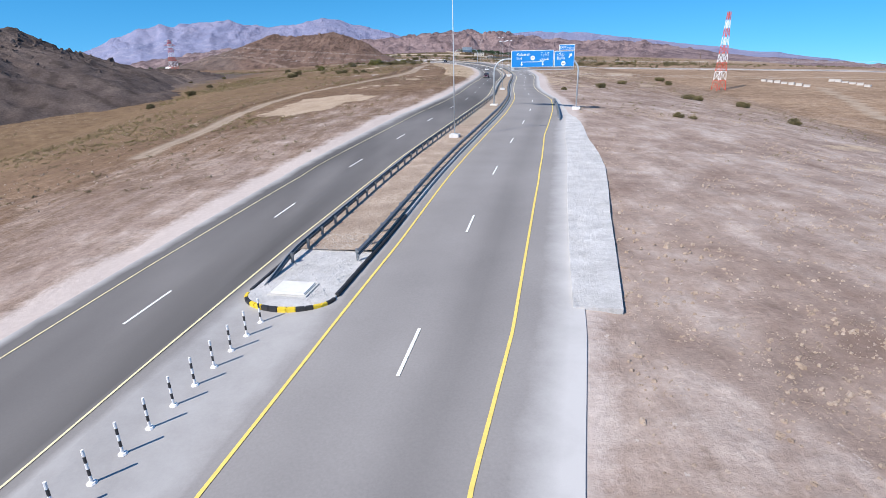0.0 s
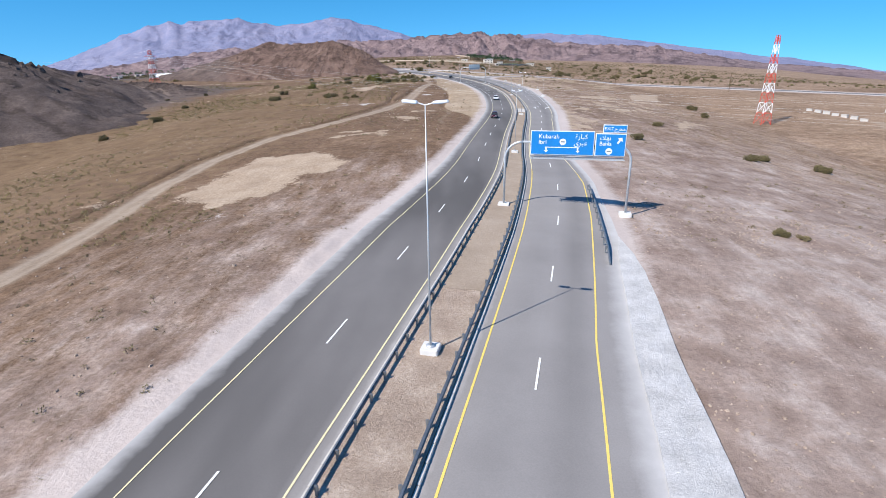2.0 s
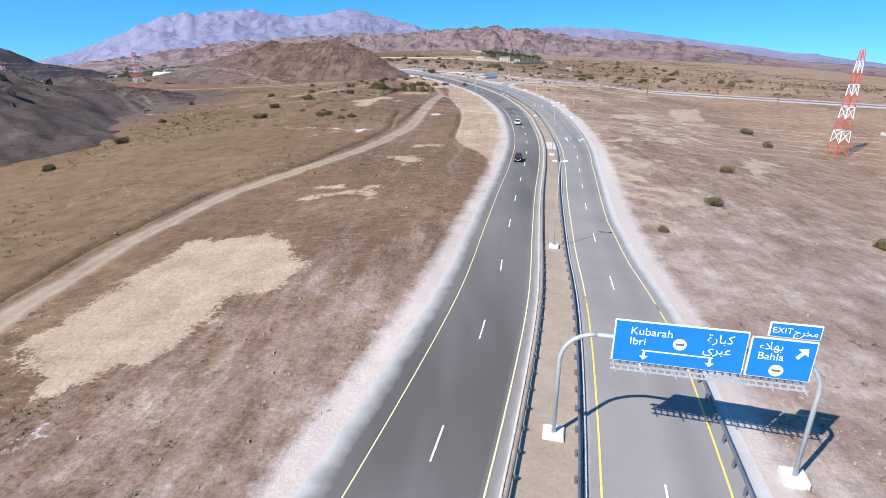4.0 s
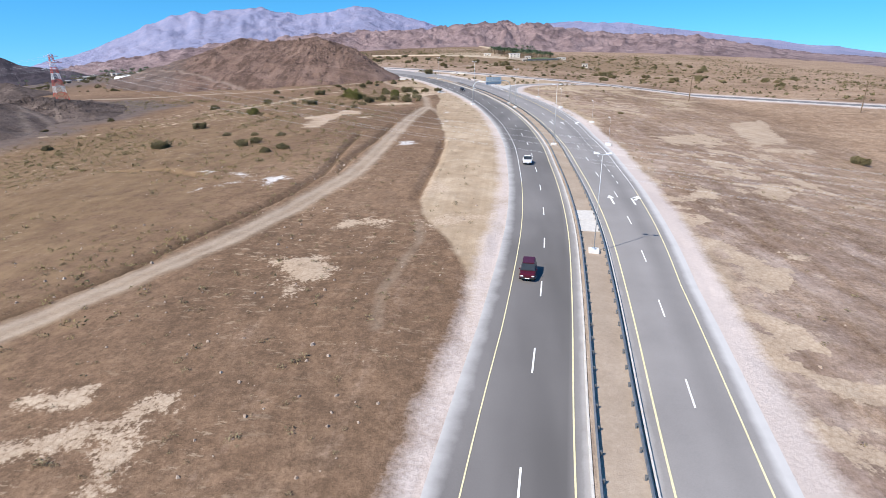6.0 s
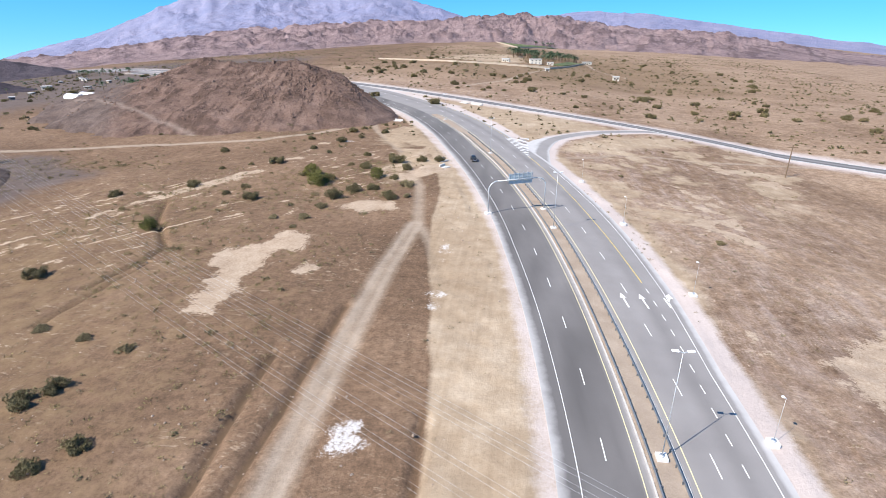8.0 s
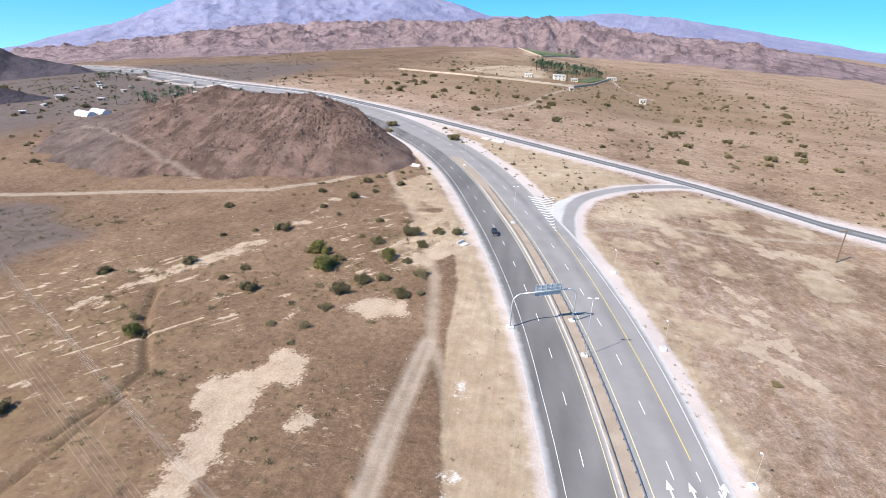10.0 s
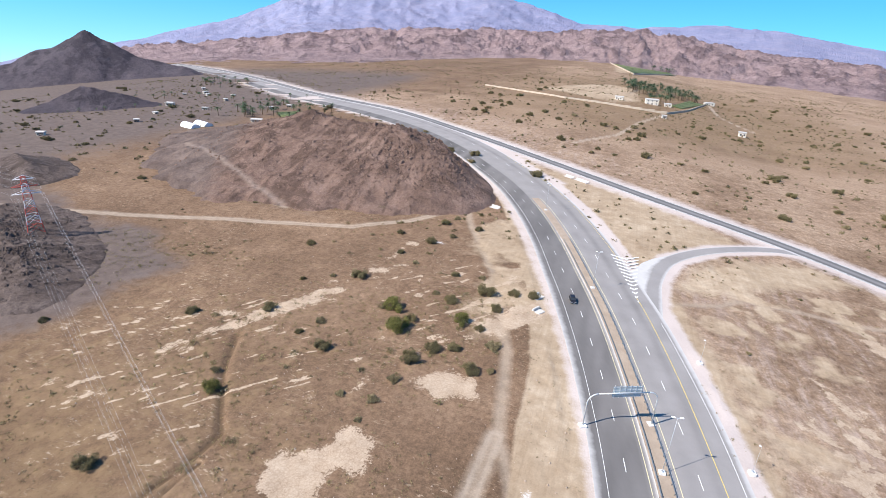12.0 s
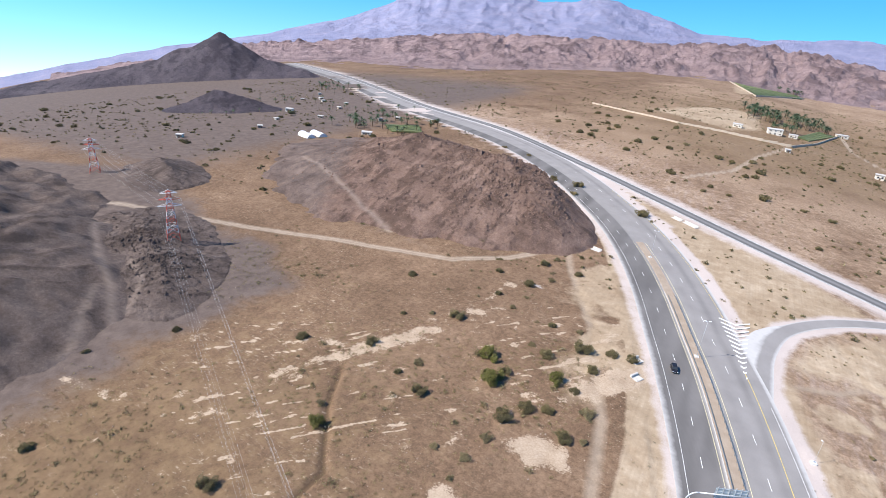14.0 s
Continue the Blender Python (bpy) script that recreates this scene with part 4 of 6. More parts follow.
ridge_hill("hill_brown", [(-150, 398, 7, 40), (-130, 390, 12.4, 54), (-113, 385, 17.8, 58), (-92, 382, 16.2, 58), (-74, 378, 17.2, 50), (-62, 370, 13.8, 36), (-54, 360, 9.3, 24)],
           M["hill"], "brown scree hill with a rocky crest beside the road", 0.7, 0.5, 15, (-215, 312, -30, 470), 1.0, rocks=5200, rocky=lambda X, Y: 0.25 + np.clip((X + 105) / 30, 0, 1.6), seed=2, ash=lambda X, Y, rel: np.clip((-124 - X + (366 - Y) * 0.45) / 26 + 0.2, 0, 1))
ridge_hill("hill_pylon", [(-150, 290, 1.8, 20), (-134, 282, 3.4, 22), (-118, 275, 3.3, 20), (-108, 268, 2.0, 14)],
           M["dark_hill"], "low dark gravel mound under a pylon", 0.6, 0.6, 8, (-190, 235, -84, 322), 1.6, rocks=1500, seed=4)
ridge_hill("hill_mound", [(-196, 330, 4, 18), (-180, 322, 5, 18)], M["dark_hill"], "small dark gravel mound on the plain", 0.7, 0.5, 8, (-222, 300, -155, 350), 1.8)
ridge_hill("ridge_dark", [(-330, 190, 52, 130), (-215, 196, 38, 112), (-168, 212, 25, 84), (-143, 232, 15, 48), (-125, 250, 6, 26)],
           M["dark_hill"], "dark bare rocky ridge beyond the scrub", 1.0, 0.8, 20, (-400, 60, -66, 330), 1.2, rocks=6000, seed=3, rock_size=1.0)
ridge_hill("peak_cone", [(-814, 408, 4, 76), (-714, 494, 7, 74), (-644, 553, 13, 66), (-590, 608, 24, 62), (-541, 653, 46, 60), (-539, 655, 46, 60), (-500, 676, 20, 52), (-460, 696, 8, 42)],
           M["peak"], "dark pointed peak with a long lower ridge", 2.5, 0.6, 40, (-1000, 280, -370, 800), 1.0)
ridge_hill("hill_foothill", [(-318, 438, 5, 22), (-306, 450, 12, 26), (-294, 458, 9, 24), (-280, 466, 4, 18)], M["peak"], "low dark rocky outcrop on the plain", 1.5, 0.7, 18, (-400, 410, -215, 560), 1.6)


def range_of_hills(name, eye, radius, crest, r0, r1, rows, cols, material, label, scale, rugged, rise=1.5, lift=0.0):
    """A mountain range round the plain: its crest heights by azimuth."""
    az = np.radians(np.linspace(crest[0][0], crest[-1][0], cols))
    rr = np.linspace(r0, r1, rows)
    A, R = np.meshgrid(az, rr)
    start = np.interp(np.degrees(A), (-45, -25, -10), (0.72 * r0, 0.8 * r0, r0))
    R = start + (R - r0) / (r1 - r0) * (r1 - start)
    X, Y = eye[0] + R * np.sin(A), eye[1] + R * np.cos(A)
    top = np.interp(np.degrees(A), [c[0] for c in crest], [c[1] for c in crest])
    base = gz(X, Y)
    up = np.clip((R - start) / (radius - start), 0, 1)
    prof = np.where(R < radius, up ** rise, np.clip(1 - (R - radius) / (r1 - radius), 0, 1) ** 0.8)
    h = np.maximum(top - base, 4)
    n = ridged(A * radius / scale + 0.4 * fbm(X / scale, Y / scale), R / scale * 0.38)
    Z = base - 2 + h * prof * (1 + rugged * (n - 0.62) * np.clip(1.35 - prof, 0.3, 1)) + rugged * h * 0.22 * (fbm(X / scale * 3, Y / scale * 3) - 0.47) * np.clip(prof * 4, 0, 1)
    crag = np.clip((n - 0.5) * 2.6 - 0.1 + 0.3 * (fbm(X / scale * 2, Y / scale * 2) - 0.5), 0, 1)
    return heightfield(name, X, Y, Z + lift * prof, material, label, {"crag": crag})


range_of_hills("range_near", (0, 150), 1500, [(-62, -170), (-50, -92), (-47, -66), (-45, -50), (-39, -36), (-30, -4), (-24, 16), (-16, 26), (-10, 30), (-2, 41), (1, 45), (6, 32), (11, 14), (18, 8),
                (23, -14), (27, -32), (31, -42), (36, -52), (50, -80)], 1000, 2100, 240, 1400, M["range"], "rugged red-brown mountain range across the plain", 58, 1.7, 0.85)
# far massif, its haze carried by the material's pale blue
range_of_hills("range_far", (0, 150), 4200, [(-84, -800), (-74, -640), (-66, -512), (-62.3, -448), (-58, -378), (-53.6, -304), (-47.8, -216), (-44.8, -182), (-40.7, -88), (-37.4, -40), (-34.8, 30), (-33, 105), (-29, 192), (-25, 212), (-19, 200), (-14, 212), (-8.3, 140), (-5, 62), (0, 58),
                (6, 95), (11, 85), (16, 35), (20, 0), (30, -90), (45, -260)], 3300, 4700, 80, 700, M["far_range"], "far mountain massif on the horizon with haze tinted into its pale blue colour", 330, 0.8)


# ---- the roads ----
def wheel(off, X, Y):
    o = np.abs(off)
    w = np.zeros(off.shape)
    i_, e_ = inner(Y), (outer_l(Y) + outer_r(Y)) / 2
    w = np.where(off < 0, np.interp(Y, (100, 130), (1.75, 1.4)), 0.0) * np.clip((o - i_ + 0.3) / 0.5, 0, 1)
    for k in (0.25, 0.75):
        w = np.maximum(w, np.where((off > 0) & (k < 0.5), 0.15, np.where(off > 0, 0.6, 1.0)) * np.exp(-((o - i_ - (e_ - i_) * k) / 0.85) ** 2))
    return w * (0.6 + 0.8 * (fbm(X * 0.3, Y * 0.05) - 0.5))


def dusty(off, X, Y):
    e_ = np.where(off < 0, outer_l(Y), outer_r(Y))
    return np.clip((np.abs(off) - e_ - 0.15) / np.where(off > 0, shoulder_r(Y) - 0.5, shoulder_l(Y)), 0, 1) + np.clip((inner(Y) - np.abs(off)) / 0.9, 0, 0.6) * (Y < 345)


el, er = -(outer_l(my) + shoulder_l(my)), outer_r(my) + shoulder_r(my)
road = strip("road_main", mx, my, mnx, mny, el, er, 0.02, M["asphalt"], 40, label="grey asphalt dual carriageway that curves across the plain", attrs={"wheel": wheel, "dusty": dusty}, thick=0.25)
cx, cy, cnx, cny = spline(CROSS, 2.0)
none = lambda off, X, Y: np.zeros(off.shape)
strip("road_cross", cx, cy, cnx, cny, -3.6, 3.6, 0.05, M["old_asphalt"], 8, label="older dark asphalt road that crosses the plain", attrs={"wheel": lambda o, X, Y: np.exp(-((np.abs(o) - 1.6) / 0.8) ** 2), "dusty": lambda o, X, Y: np.clip((np.abs(o) - 2.6) / 1.0, 0, 1)}, thick=0.25)
sx, sy, snx, sny = spline(SLIP, 1.0)
strip("road_slip", sx, sy, snx, sny, np.interp(sy, (286, 312, 333, 342), (-5.0, -6.5, -4.6, -1.9)), 1.9, 0.012, M["asphalt"], 6, label="curved asphalt slip road to the crossing road", attrs={"wheel": none, "dusty": lambda o, X, Y: np.clip((np.abs(o) - 1.2) / 0.6, 0, 1)}, thick=0.2)


def sub(a, b):
    k0, k1 = int(at_y(a)), int(math.ceil(at_y(b))) + 1
    return slice(k0, k1)


def marking(name, off, a, b, width, material, label, dz=0.036):
    s = sub(a, b)
    o = off(my[s]) if callable(off) else np.full(my[s].shape, off)
    return strip(name, mx[s], my[s], mnx[s], mny[s], o - width / 2, o + width / 2, dz, material, 1, label=label)


W = 0.10
marking("line_inner_right", inner, 22, 112, W, M["yellow_line"], "yellow edge line painted along the central strip")
marking("line_inner_right_far", inner, 112, 372, W, M["pale_yellow_line"], "worn pale yellow edge line along the central strip")
marking("line_inner_left", lambda y: -inner(y), 22, 372, W * 0.85, M["pale_yellow_line"], "worn pale yellow edge line along the central strip")
marking("line_outer_left", lambda y: -outer_l(y), 22, 186, W * 0.7, M["pale_yellow_line"], "worn yellow edge line along the verge")
marking("line_outer_left_far", lambda y: -outer_l(y), 186, 420, W * 0.7, M["white_line"], "worn white edge line along the verge")
marking("line_outer_right_far", outer_r, 186, 300, W * 0.8, M["white_line"], "white edge line along the exit lane")
marking("line_outer_right", outer_r, 22, 112, W, M["yellow_line"], "yellow edge line along the verge")
marking("line_outer_right_mid", outer_r, 112, 186, W * 0.9, M["pale_yellow_line"], "worn pale yellow edge line along the verge")
marking("line_exit", exit_line, 243, 310, W, M["yellow_line"], "yellow line beside the exit lane")
marking("line_far_right", outer_r, 330, 420, W * 0.7, M["yellow_line"], "yellow edge line along the verge")
for off in (-3.0, 3.0):
    strip("line_cross", cx, cy, cnx, cny, off - 0.09, off + 0.09, 0.066, M["white_line"], 1, label="worn white edge line of the crossing road")


def dash_places(knots_i, knots_y, lo, hi):
    return [float(np.interp(k, knots_i, knots_y)) for k in range(lo, hi)]


def dashes(name, ys, off, length, label):
    holder = thing(name, pose(0, 0, 0), label, "road marking", kind="structure")
    for y in ys:
        pts = [on_main(y - length * (1 - f), off(y)) for f in (0, 0.5, 1)]
        V, F = [], []
        for k, (x, yy) in enumerate(pts):
            h = radians(heading(yy))
            nx_, ny_ = math.cos(h) * W * 0.5, math.sin(h) * W * 0.5
            for s in (-1, 1):
                V.append((x + s * nx_, yy + s * ny_, gzf(x, yy) + 0.04))
        for k in (0, 2):
            F.append((k, k + 1, k + 3, k + 2))
        link_mesh("dash", V, F, M["white_line"], holder)


mid_r = lambda y: (inner(y) + np.where(y < 186, np.minimum(outer_r(y), 7.9), exit_line(y))) / 2 if y < 190 else (inner(y) + exit_line(y)) / 2
mid_l = lambda y: -(inner(y) + outer_l(y)) / 2
dashes("lane_line_right", dash_places((-3, 0, 5, 8, 17, 23, 40), (17.3, 50.9, 106.6, 137.9, 222.6, 281.7, 450), -2, 40), mid_r, 2.5, "broken white lane line")
dashes("lane_line_left", dash_places((-3, 0, 7, 17, 23, 40), (20, 52.8, 129.6, 223.1, 282.4, 450), -2, 40), mid_l, 2.5, "broken white lane line")
dashes("exit_lane_line", [190 + 3.2 * k for k in range(17)], exit_line, 1.3, "short broken white line beside the exit lane")


# ---- the central strip ----
NOSE = 40.2
s_med = sub(NOSE + 6.2, 372)
half = lambda y: inner(y) - 0.75
strip("median", mx[s_med], my[s_med], mnx[s_med], mny[s_med], -half(my[s_med]), half(my[s_med]), 0.14, M["median_gravel"], 4, label="raised central strip of brown gravel", thick=0.3)
s_sand = sub(80, 372)
strip("median_sand", mx[s_sand], my[s_sand], mnx[s_sand], mny[s_sand], -half(my[s_sand]) + 0.12, half(my[s_sand]) - 0.12, 0.155, M["median_sand"], 4, label="wind-blown tan sand over the central strip")
# pale concrete and grey gravel at the nose
hx, hy = on_main(NOSE + 1.0, 0)
nose = thing("median_nose", pose(hx, hy, gzf(hx, hy), 0, 0, heading(NOSE + 1)), "rounded nose of the central strip with pale grey gravel", "traffic island", kind="structure")
bm = bmesh.new()
ring = [(1.62 * math.sin(a), -1.0 * math.cos(a) + 0.2) for a in np.linspace(-math.pi / 2, math.pi / 2, 17)]
outline = ring + [(1.62, 4.6), (0.9, 6.4), (0.2, 5.6), (-0.7, 6.3), (-1.62, 5.2)]
vs = [bm.verts.new((x, y, 0.16)) for x, y in outline]
bm.faces.new(vs)
r = bmesh.ops.extrude_face_region(bm, geom=list(bm.faces))
bmesh.ops.translate(bm, vec=(0, 0, -0.3), verts=[g for g in r["geom"] if isinstance(g, bmesh.types.BMVert)])
part("gravel_bed", bm, M["grey_gravel"], nose)
for k in range(16):
    (ax, ay), (bx, by) = ring[k], ring[k + 1]
    ux, uy = (ax + bx) / 2, (ay + by) / 2 - 0.2
    d = Vector((bx - ax, by - ay))
    bm = boxed(-d.length / 2, -0.065, -0.1, d.length / 2, 0.065, 0.18, bevel=0.02)
    o = part("kerb_stone", bm, M["kerb_yellow"] if k // 2 % 2 == 0 else M["kerb_black"], nose)
    o.matrix_basis = pose((ax + bx) / 2, (ay + by) / 2, 0, 0, 0, math.degrees(math.atan2(d.y, d.x)))
bm = boxed(-0.75, 0.15, 0.1, 0.55, 1.15, 0.26, bevel=0.03)
part("slab", bm, M["pale_concrete"], nose, "pale concrete cover slab")
part("slab_rim", boxed(-0.85, 0.05, 0.1, 0.65, 1.25, 0.2, bevel=0.02), M["concrete"], nose)

# loose stones on the gravel of the strip and its nose
rs = np.random.default_rng(21)
yy = rs.uniform(NOSE + 6, 80, 5200)
oo = rs.uniform(-0.95, 0.95, 5200) * (half(yy) - 0.12)
P_ = np.array([on_main(a, b) for a, b in zip(yy, oo)])
rock_field("median_stones", P_[:, 0], P_[:, 1], gz(P_[:, 0], P_[:, 1]) + 0.14, 0.022 * np.exp(rs.normal(0, 0.4, 5200)), rs, M["rock"], "brown and pale stones heaped on the central strip")
yy = rs.uniform(NOSE + 0.6, NOSE + 7.5, 1500)
oo = rs.uniform(-0.95, 0.95, 1500) * 1.5
P_ = np.array([on_main(a, b) for a, b in zip(yy, oo)])
rock_field("nose_stones", P_[:, 0], P_[:, 1], gz(P_[:, 0], P_[:, 1]) + 0.15, 0.013 * np.exp(rs.normal(0, 0.4, 1500)), rs, M["grey_gravel"], "grey stones heaped on the nose of the strip")

# kerbs along the strip, in alternating painted stones
for sgn, name in ((-1, "kerb_left"), (1, "kerb_right")):
    holder = thing(name, pose(0, 0, 0), "low concrete kerb painted in black and pale lengths", "kerb", kind="structure")
    y = NOSE + 1.4
    k = 0
    while y < 340:
        a, b = on_main(y, sgn * (half(y) + 0.09)), on_main(y + 1.0, sgn * (half(y + 1) + 0.09))
        d = Vector((b[0] - a[0], b[1] - a[1]))
        key = "kerb_mesh_dark" if y < 50 else "kerb_mesh_pale"
        if key not in bpy.data.meshes:
            bm = boxed(-0.06, 0, -0.12, 0.06, 1.0, 0.17, bevel=0.015)
            me = bpy.data.meshes.new(key)
            bm.to_mesh(me)
            bm.free()
            me.materials.append(M["kerb_black"] if key.endswith("dark") else M["concrete"])
        o = new("kerb_stone", bpy.data.meshes[key])
        o.parent = holder
        o.matrix_basis = pose(a[0], a[1], gzf(*a), 0, 0, math.degrees(math.atan2(-d.x, d.y))) @ Matrix.Diagonal((1, d.length * 0.985, 1, 1))
        y += d.y if d.y > 0.2 else 1.0
        k += 1


# ---- crash barriers ----
def w_beam(width=0.31):
    return [(-0.02, -0.5), (0.04, -0.36), (0.04, -0.22), (-0.03, -0.06), (-0.03, 0.06), (0.04, 0.22), (0.04, 0.36), (-0.02, 0.5)]


def lower(y):
    return float(np.interp(y, (90, 120), (1.0, 0.72)))


def guard_rail(name, off, y0, y1, label, spacing=1.6, height=0.5, tail0=True):
    holder = thing(name, pose(0, 0, 0), label, "guard rail", group="crash barriers of the central strip")
    prof = [(x, z * 0.25) for x, z in w_beam()]
    face = 1 if off(60) < 0 else -1
    ys = np.arange(y0, y1, 1.0)
    V, F = [], []
    for k, y in enumerate(ys):
        x, yy = on_main(y, off(y))
        h = radians(heading(y))
        drop = max(0.0, 1 - (y - y0) / 2.5) * (height - 0.05) if tail0 else 0.0
        for px_, pz in prof:
            for side_ in (0,):
                V.append((x - face * px_ * math.cos(h) * 1.3, yy - face * px_ * math.sin(h) * 1.3, gzf(x, yy) + 0.14 + (height - 0.16) * lower(y) + pz * lower(y) - drop))
    c = len(prof)
    for k in range(len(ys) - 1):
        for j in range(c - 1):
            F.append((k * c + j, k * c + j + 1, (k + 1) * c + j + 1, (k + 1) * c + j))
    beam = link_mesh("beam", V, F, M["rail"], holder)
    mod = beam.modifiers.new("sheet", "SOLIDIFY")
    mod.thickness = 0.02
    if "rail_post_mesh" not in bpy.data.meshes:
        bm = bmesh.new()
        box(bm, -0.05, -0.04, -0.3, 0.05, 0.04, 0.42)
        box(bm, -0.07, -0.03, 0.24, 0.10, 0.03, 0.40)
        me = bpy.data.meshes.new("rail_post_mesh")
        bm.to_mesh(me)
        bm.free()
        me.materials.append(M["rail"])
    y = y0 + (2.2 if tail0 else 0.3)
    while y < y1 - 0.3:
        x, yy = on_main(y, off(y) + face * 0.12)
        o = new("post", bpy.data.meshes["rail_post_mesh"])
        o.parent = holder
        o.matrix_basis = pose(x, yy, gzf(x, yy) + 0.14, 0, 0, heading(y) + (180 if face > 0 else 0)) @ Matrix.Diagonal((lower(y), lower(y), lower(y), 1))
        y += spacing
    return holder


guard_rail("guard_rail", lambda y: -(half(y) - 0.22), 42.0, 340, "weathered dark steel crash barrier along the central strip")
guard_rail("guard_rail", lambda y: half(y) - 0.22, 44.5, 340, "weathered dark steel crash barrier along the central strip", tail0=False)
guard_rail("guard_rail", lambda y: np.interp(y, (85, 106), (8.7, 7.9)), 85.5, 106, "short steel crash barrier before the sign gantry's foot")


# ---- lamp posts ----
def lamp_post(x, y, turn, height, two=True, label="", group=""):
    z = gzf(x, y)
    ob = thing("street_lamp", pose(x, y, z, 0, 0, turn), label, "street lamp", group)
    part("base", boxed(-0.42, -0.42, -0.1, 0.42, 0.42, 0.42, bevel=0.03), M["pale_concrete"], ob, "pale concrete footing block")
    k = height / 11.5
    bm = bmesh.new()
    rod(bm, (0, 0, 0.4), (0, 0, height), 0.055 * k, 0.024 * k, 10)
    rod(bm, (0, 0, 0.42), (0, 0, 0.48), 0.22, 0.22, 10)
    part("pole", bm, M["galv"], ob, smooth=True)
    for s in ((-1, 1) if two else (1,)):
        part("arm", pipe(bmesh.new(), [(0, 0, height - 0.05), (s * 0.3 * k, 0, height + 0.03), (s * 0.5 * k, 0, height + 0.05)], 0.028), M["galv"], ob)
        bm = boxed(-0.32 * k, -0.14, -0.06, 0.32 * k, 0.14, 0.06, bevel=0.035)
        for v in bm.verts:
            if v.co.x * s > 0:
                v.co.y *= 0.75
        bmesh.ops.transform(bm, matrix=pose(s * 0.64 * k, 0, height + 0.08, 0, -s * 5, 0), verts=bm.verts)
        part("lamp_head", bm, M["lamp_white"], ob, "white lamp housing")
    return ob


for y, h in ((72.4, 11.45), (122.2, 7.9), (164.3, 8.3), (212, 9.6), (261, 9.2), (312.5, 8.8), (362, 8.6)):
    x, yy = on_main(y, 0.0)
    lamp_post(x, yy, heading(y), h, True, "tall galvanised twin-arm street lamp standing on the central strip", "street lamps of the central strip")
for x, y, h in ((28.9, 215.5, 4.6), (30.0, 241.4, 4.6), (25.8, 266.3, 4.8), (21.6, 291.6, 4.8)):
    lamp_post(x, y, heading(y) + 180, h, False, "slim single-arm street lamp on the gravel verge", "verge street lamps")


# ---- sign gantries ----
def lettering(body, size, x, z, parent, material, name="lettering", align="LEFT"):
    cu = bpy.data.curves.new(name, "FONT")
    cu.body, cu.size, cu.align_x, cu.extrude = body, size, align, 0.004
    cu.materials.append(material)
    ob = new(name, cu)
    ob.parent = parent
    ob.matrix_basis = pose(x, -0.052, z, 90, 0, 0)
    return ob


def arrow(parent, x, z, size, turn, material):
    bm = bmesh.new()
    pts = [(-0.12, 0.5), (0.12, 0.5), (0.12, -0.05), (0.42, -0.05), (0, -0.5), (-0.42, -0.05), (-0.12, -0.05)]
    c, s = math.cos(radians(turn)), math.sin(radians(turn))
    vs = [bm.verts.new((x + (a * c - b * s) * size, -0.056, z + (a * s + b * c) * size)) for a, b in pts]
    bm.faces.new(vs)
    r = bmesh.ops.extrude_face_region(bm, geom=list(bm.faces))
    bmesh.ops.translate(bm, vec=(0, 0.01, 0), verts=[g for g in r["geom"] if isinstance(g, bmesh.types.BMVert)])
    return part("arrow", bm, material, parent)


def disc(parent, x, z, r):
    bm = bmesh.new()
    bmesh.ops.create_cone(bm, cap_ends=True, segments=20, radius1=r, radius2=r, depth=0.012)
    bmesh.ops.transform(bm, matrix=pose(x, -0.056, z, 90, 0, 0), verts=bm.verts)
    o = part("route_disc", bm, M["sign_white"], parent, "white round route shield")
    bm = boxed(x - r * 0.6, -0.068, z - r * 0.15, x + r * 0.6, -0.063, z + r * 0.2)
    part("route_bar", bm, M["rail"], o)


def panel(parent, x0, z0, x1, z1, front=True):
    bm = boxed(x0, -0.03, z0, x1, 0.03, z1, bevel=0.02)
    p = part("sign_panel", bm, M["sign_white"] if front else M["sign_back"], parent, "blue sign panel with a white rim")
    if front:
        bm = boxed(x0 + 0.06, -0.05, z0 + 0.06, x1 - 0.06, -0.032, z1 - 0.06)
        part("sign_face", bm, M["sign_blue"], p)
    p.matrix_basis = pose(0, -0.2 if front else 0.2, 0)
    return p


def gantry(x0, y0, x1, y1, height, front, label):
    a, b = Vector((x0, y0, gzf(x0, y0))), Vector((x1, y1, gzf(x1, y1)))
    span, turn = (b - a).xy.length, math.degrees(math.atan2(y1 - y0, x1 - x0))
    ob = thing("sign_gantry", pose(a.x, a.y, a.z, 0, 0, turn), label, "sign gantry", "sign gantries")
    dz = b.z - a.z
    r = 1.5
    for name, x, z, s in (("post", 0, 0, 1), ("post", span, dz, -1)):
        part("footing", boxed(x - 0.5, -0.5, z - 0.2, x + 0.5, 0.5, z + 0.3, bevel=0.03), M["pale_concrete"], ob, "pale concrete footing")
        pts = [(x, 0, z + 0.3), (x, 0, height - r)] + [(x + s * r * (1 - math.cos(t)), 0, height - r + r * math.sin(t)) for t in np.linspace(0.2, math.pi / 2, 7)]
        part(name, pipe(bmesh.new(), pts, 0.10, 12), M["galv"], ob, smooth=True)
    part("beam", pipe(bmesh.new(), [(r, 0, height), (span - r, 0, height)], 0.10, 12), M["galv"], ob, smooth=True)
    return ob, span


g1, span = gantry(12.2, 97.2, 22.5, 95.7, 5.75, True, "arched steel gantry over the road carrying blue direction signs")
px0, px1, px2 = 2.15, 7.35, 9.85
p = panel(g1, px0, 4.75, px1, 6.75)
lettering("Kubarah", 0.5, px0 + 0.65, 6.12, p, M["sign_white"])
lettering("Ibri", 0.5, px0 + 0.65, 5.64, p, M["sign_white"])
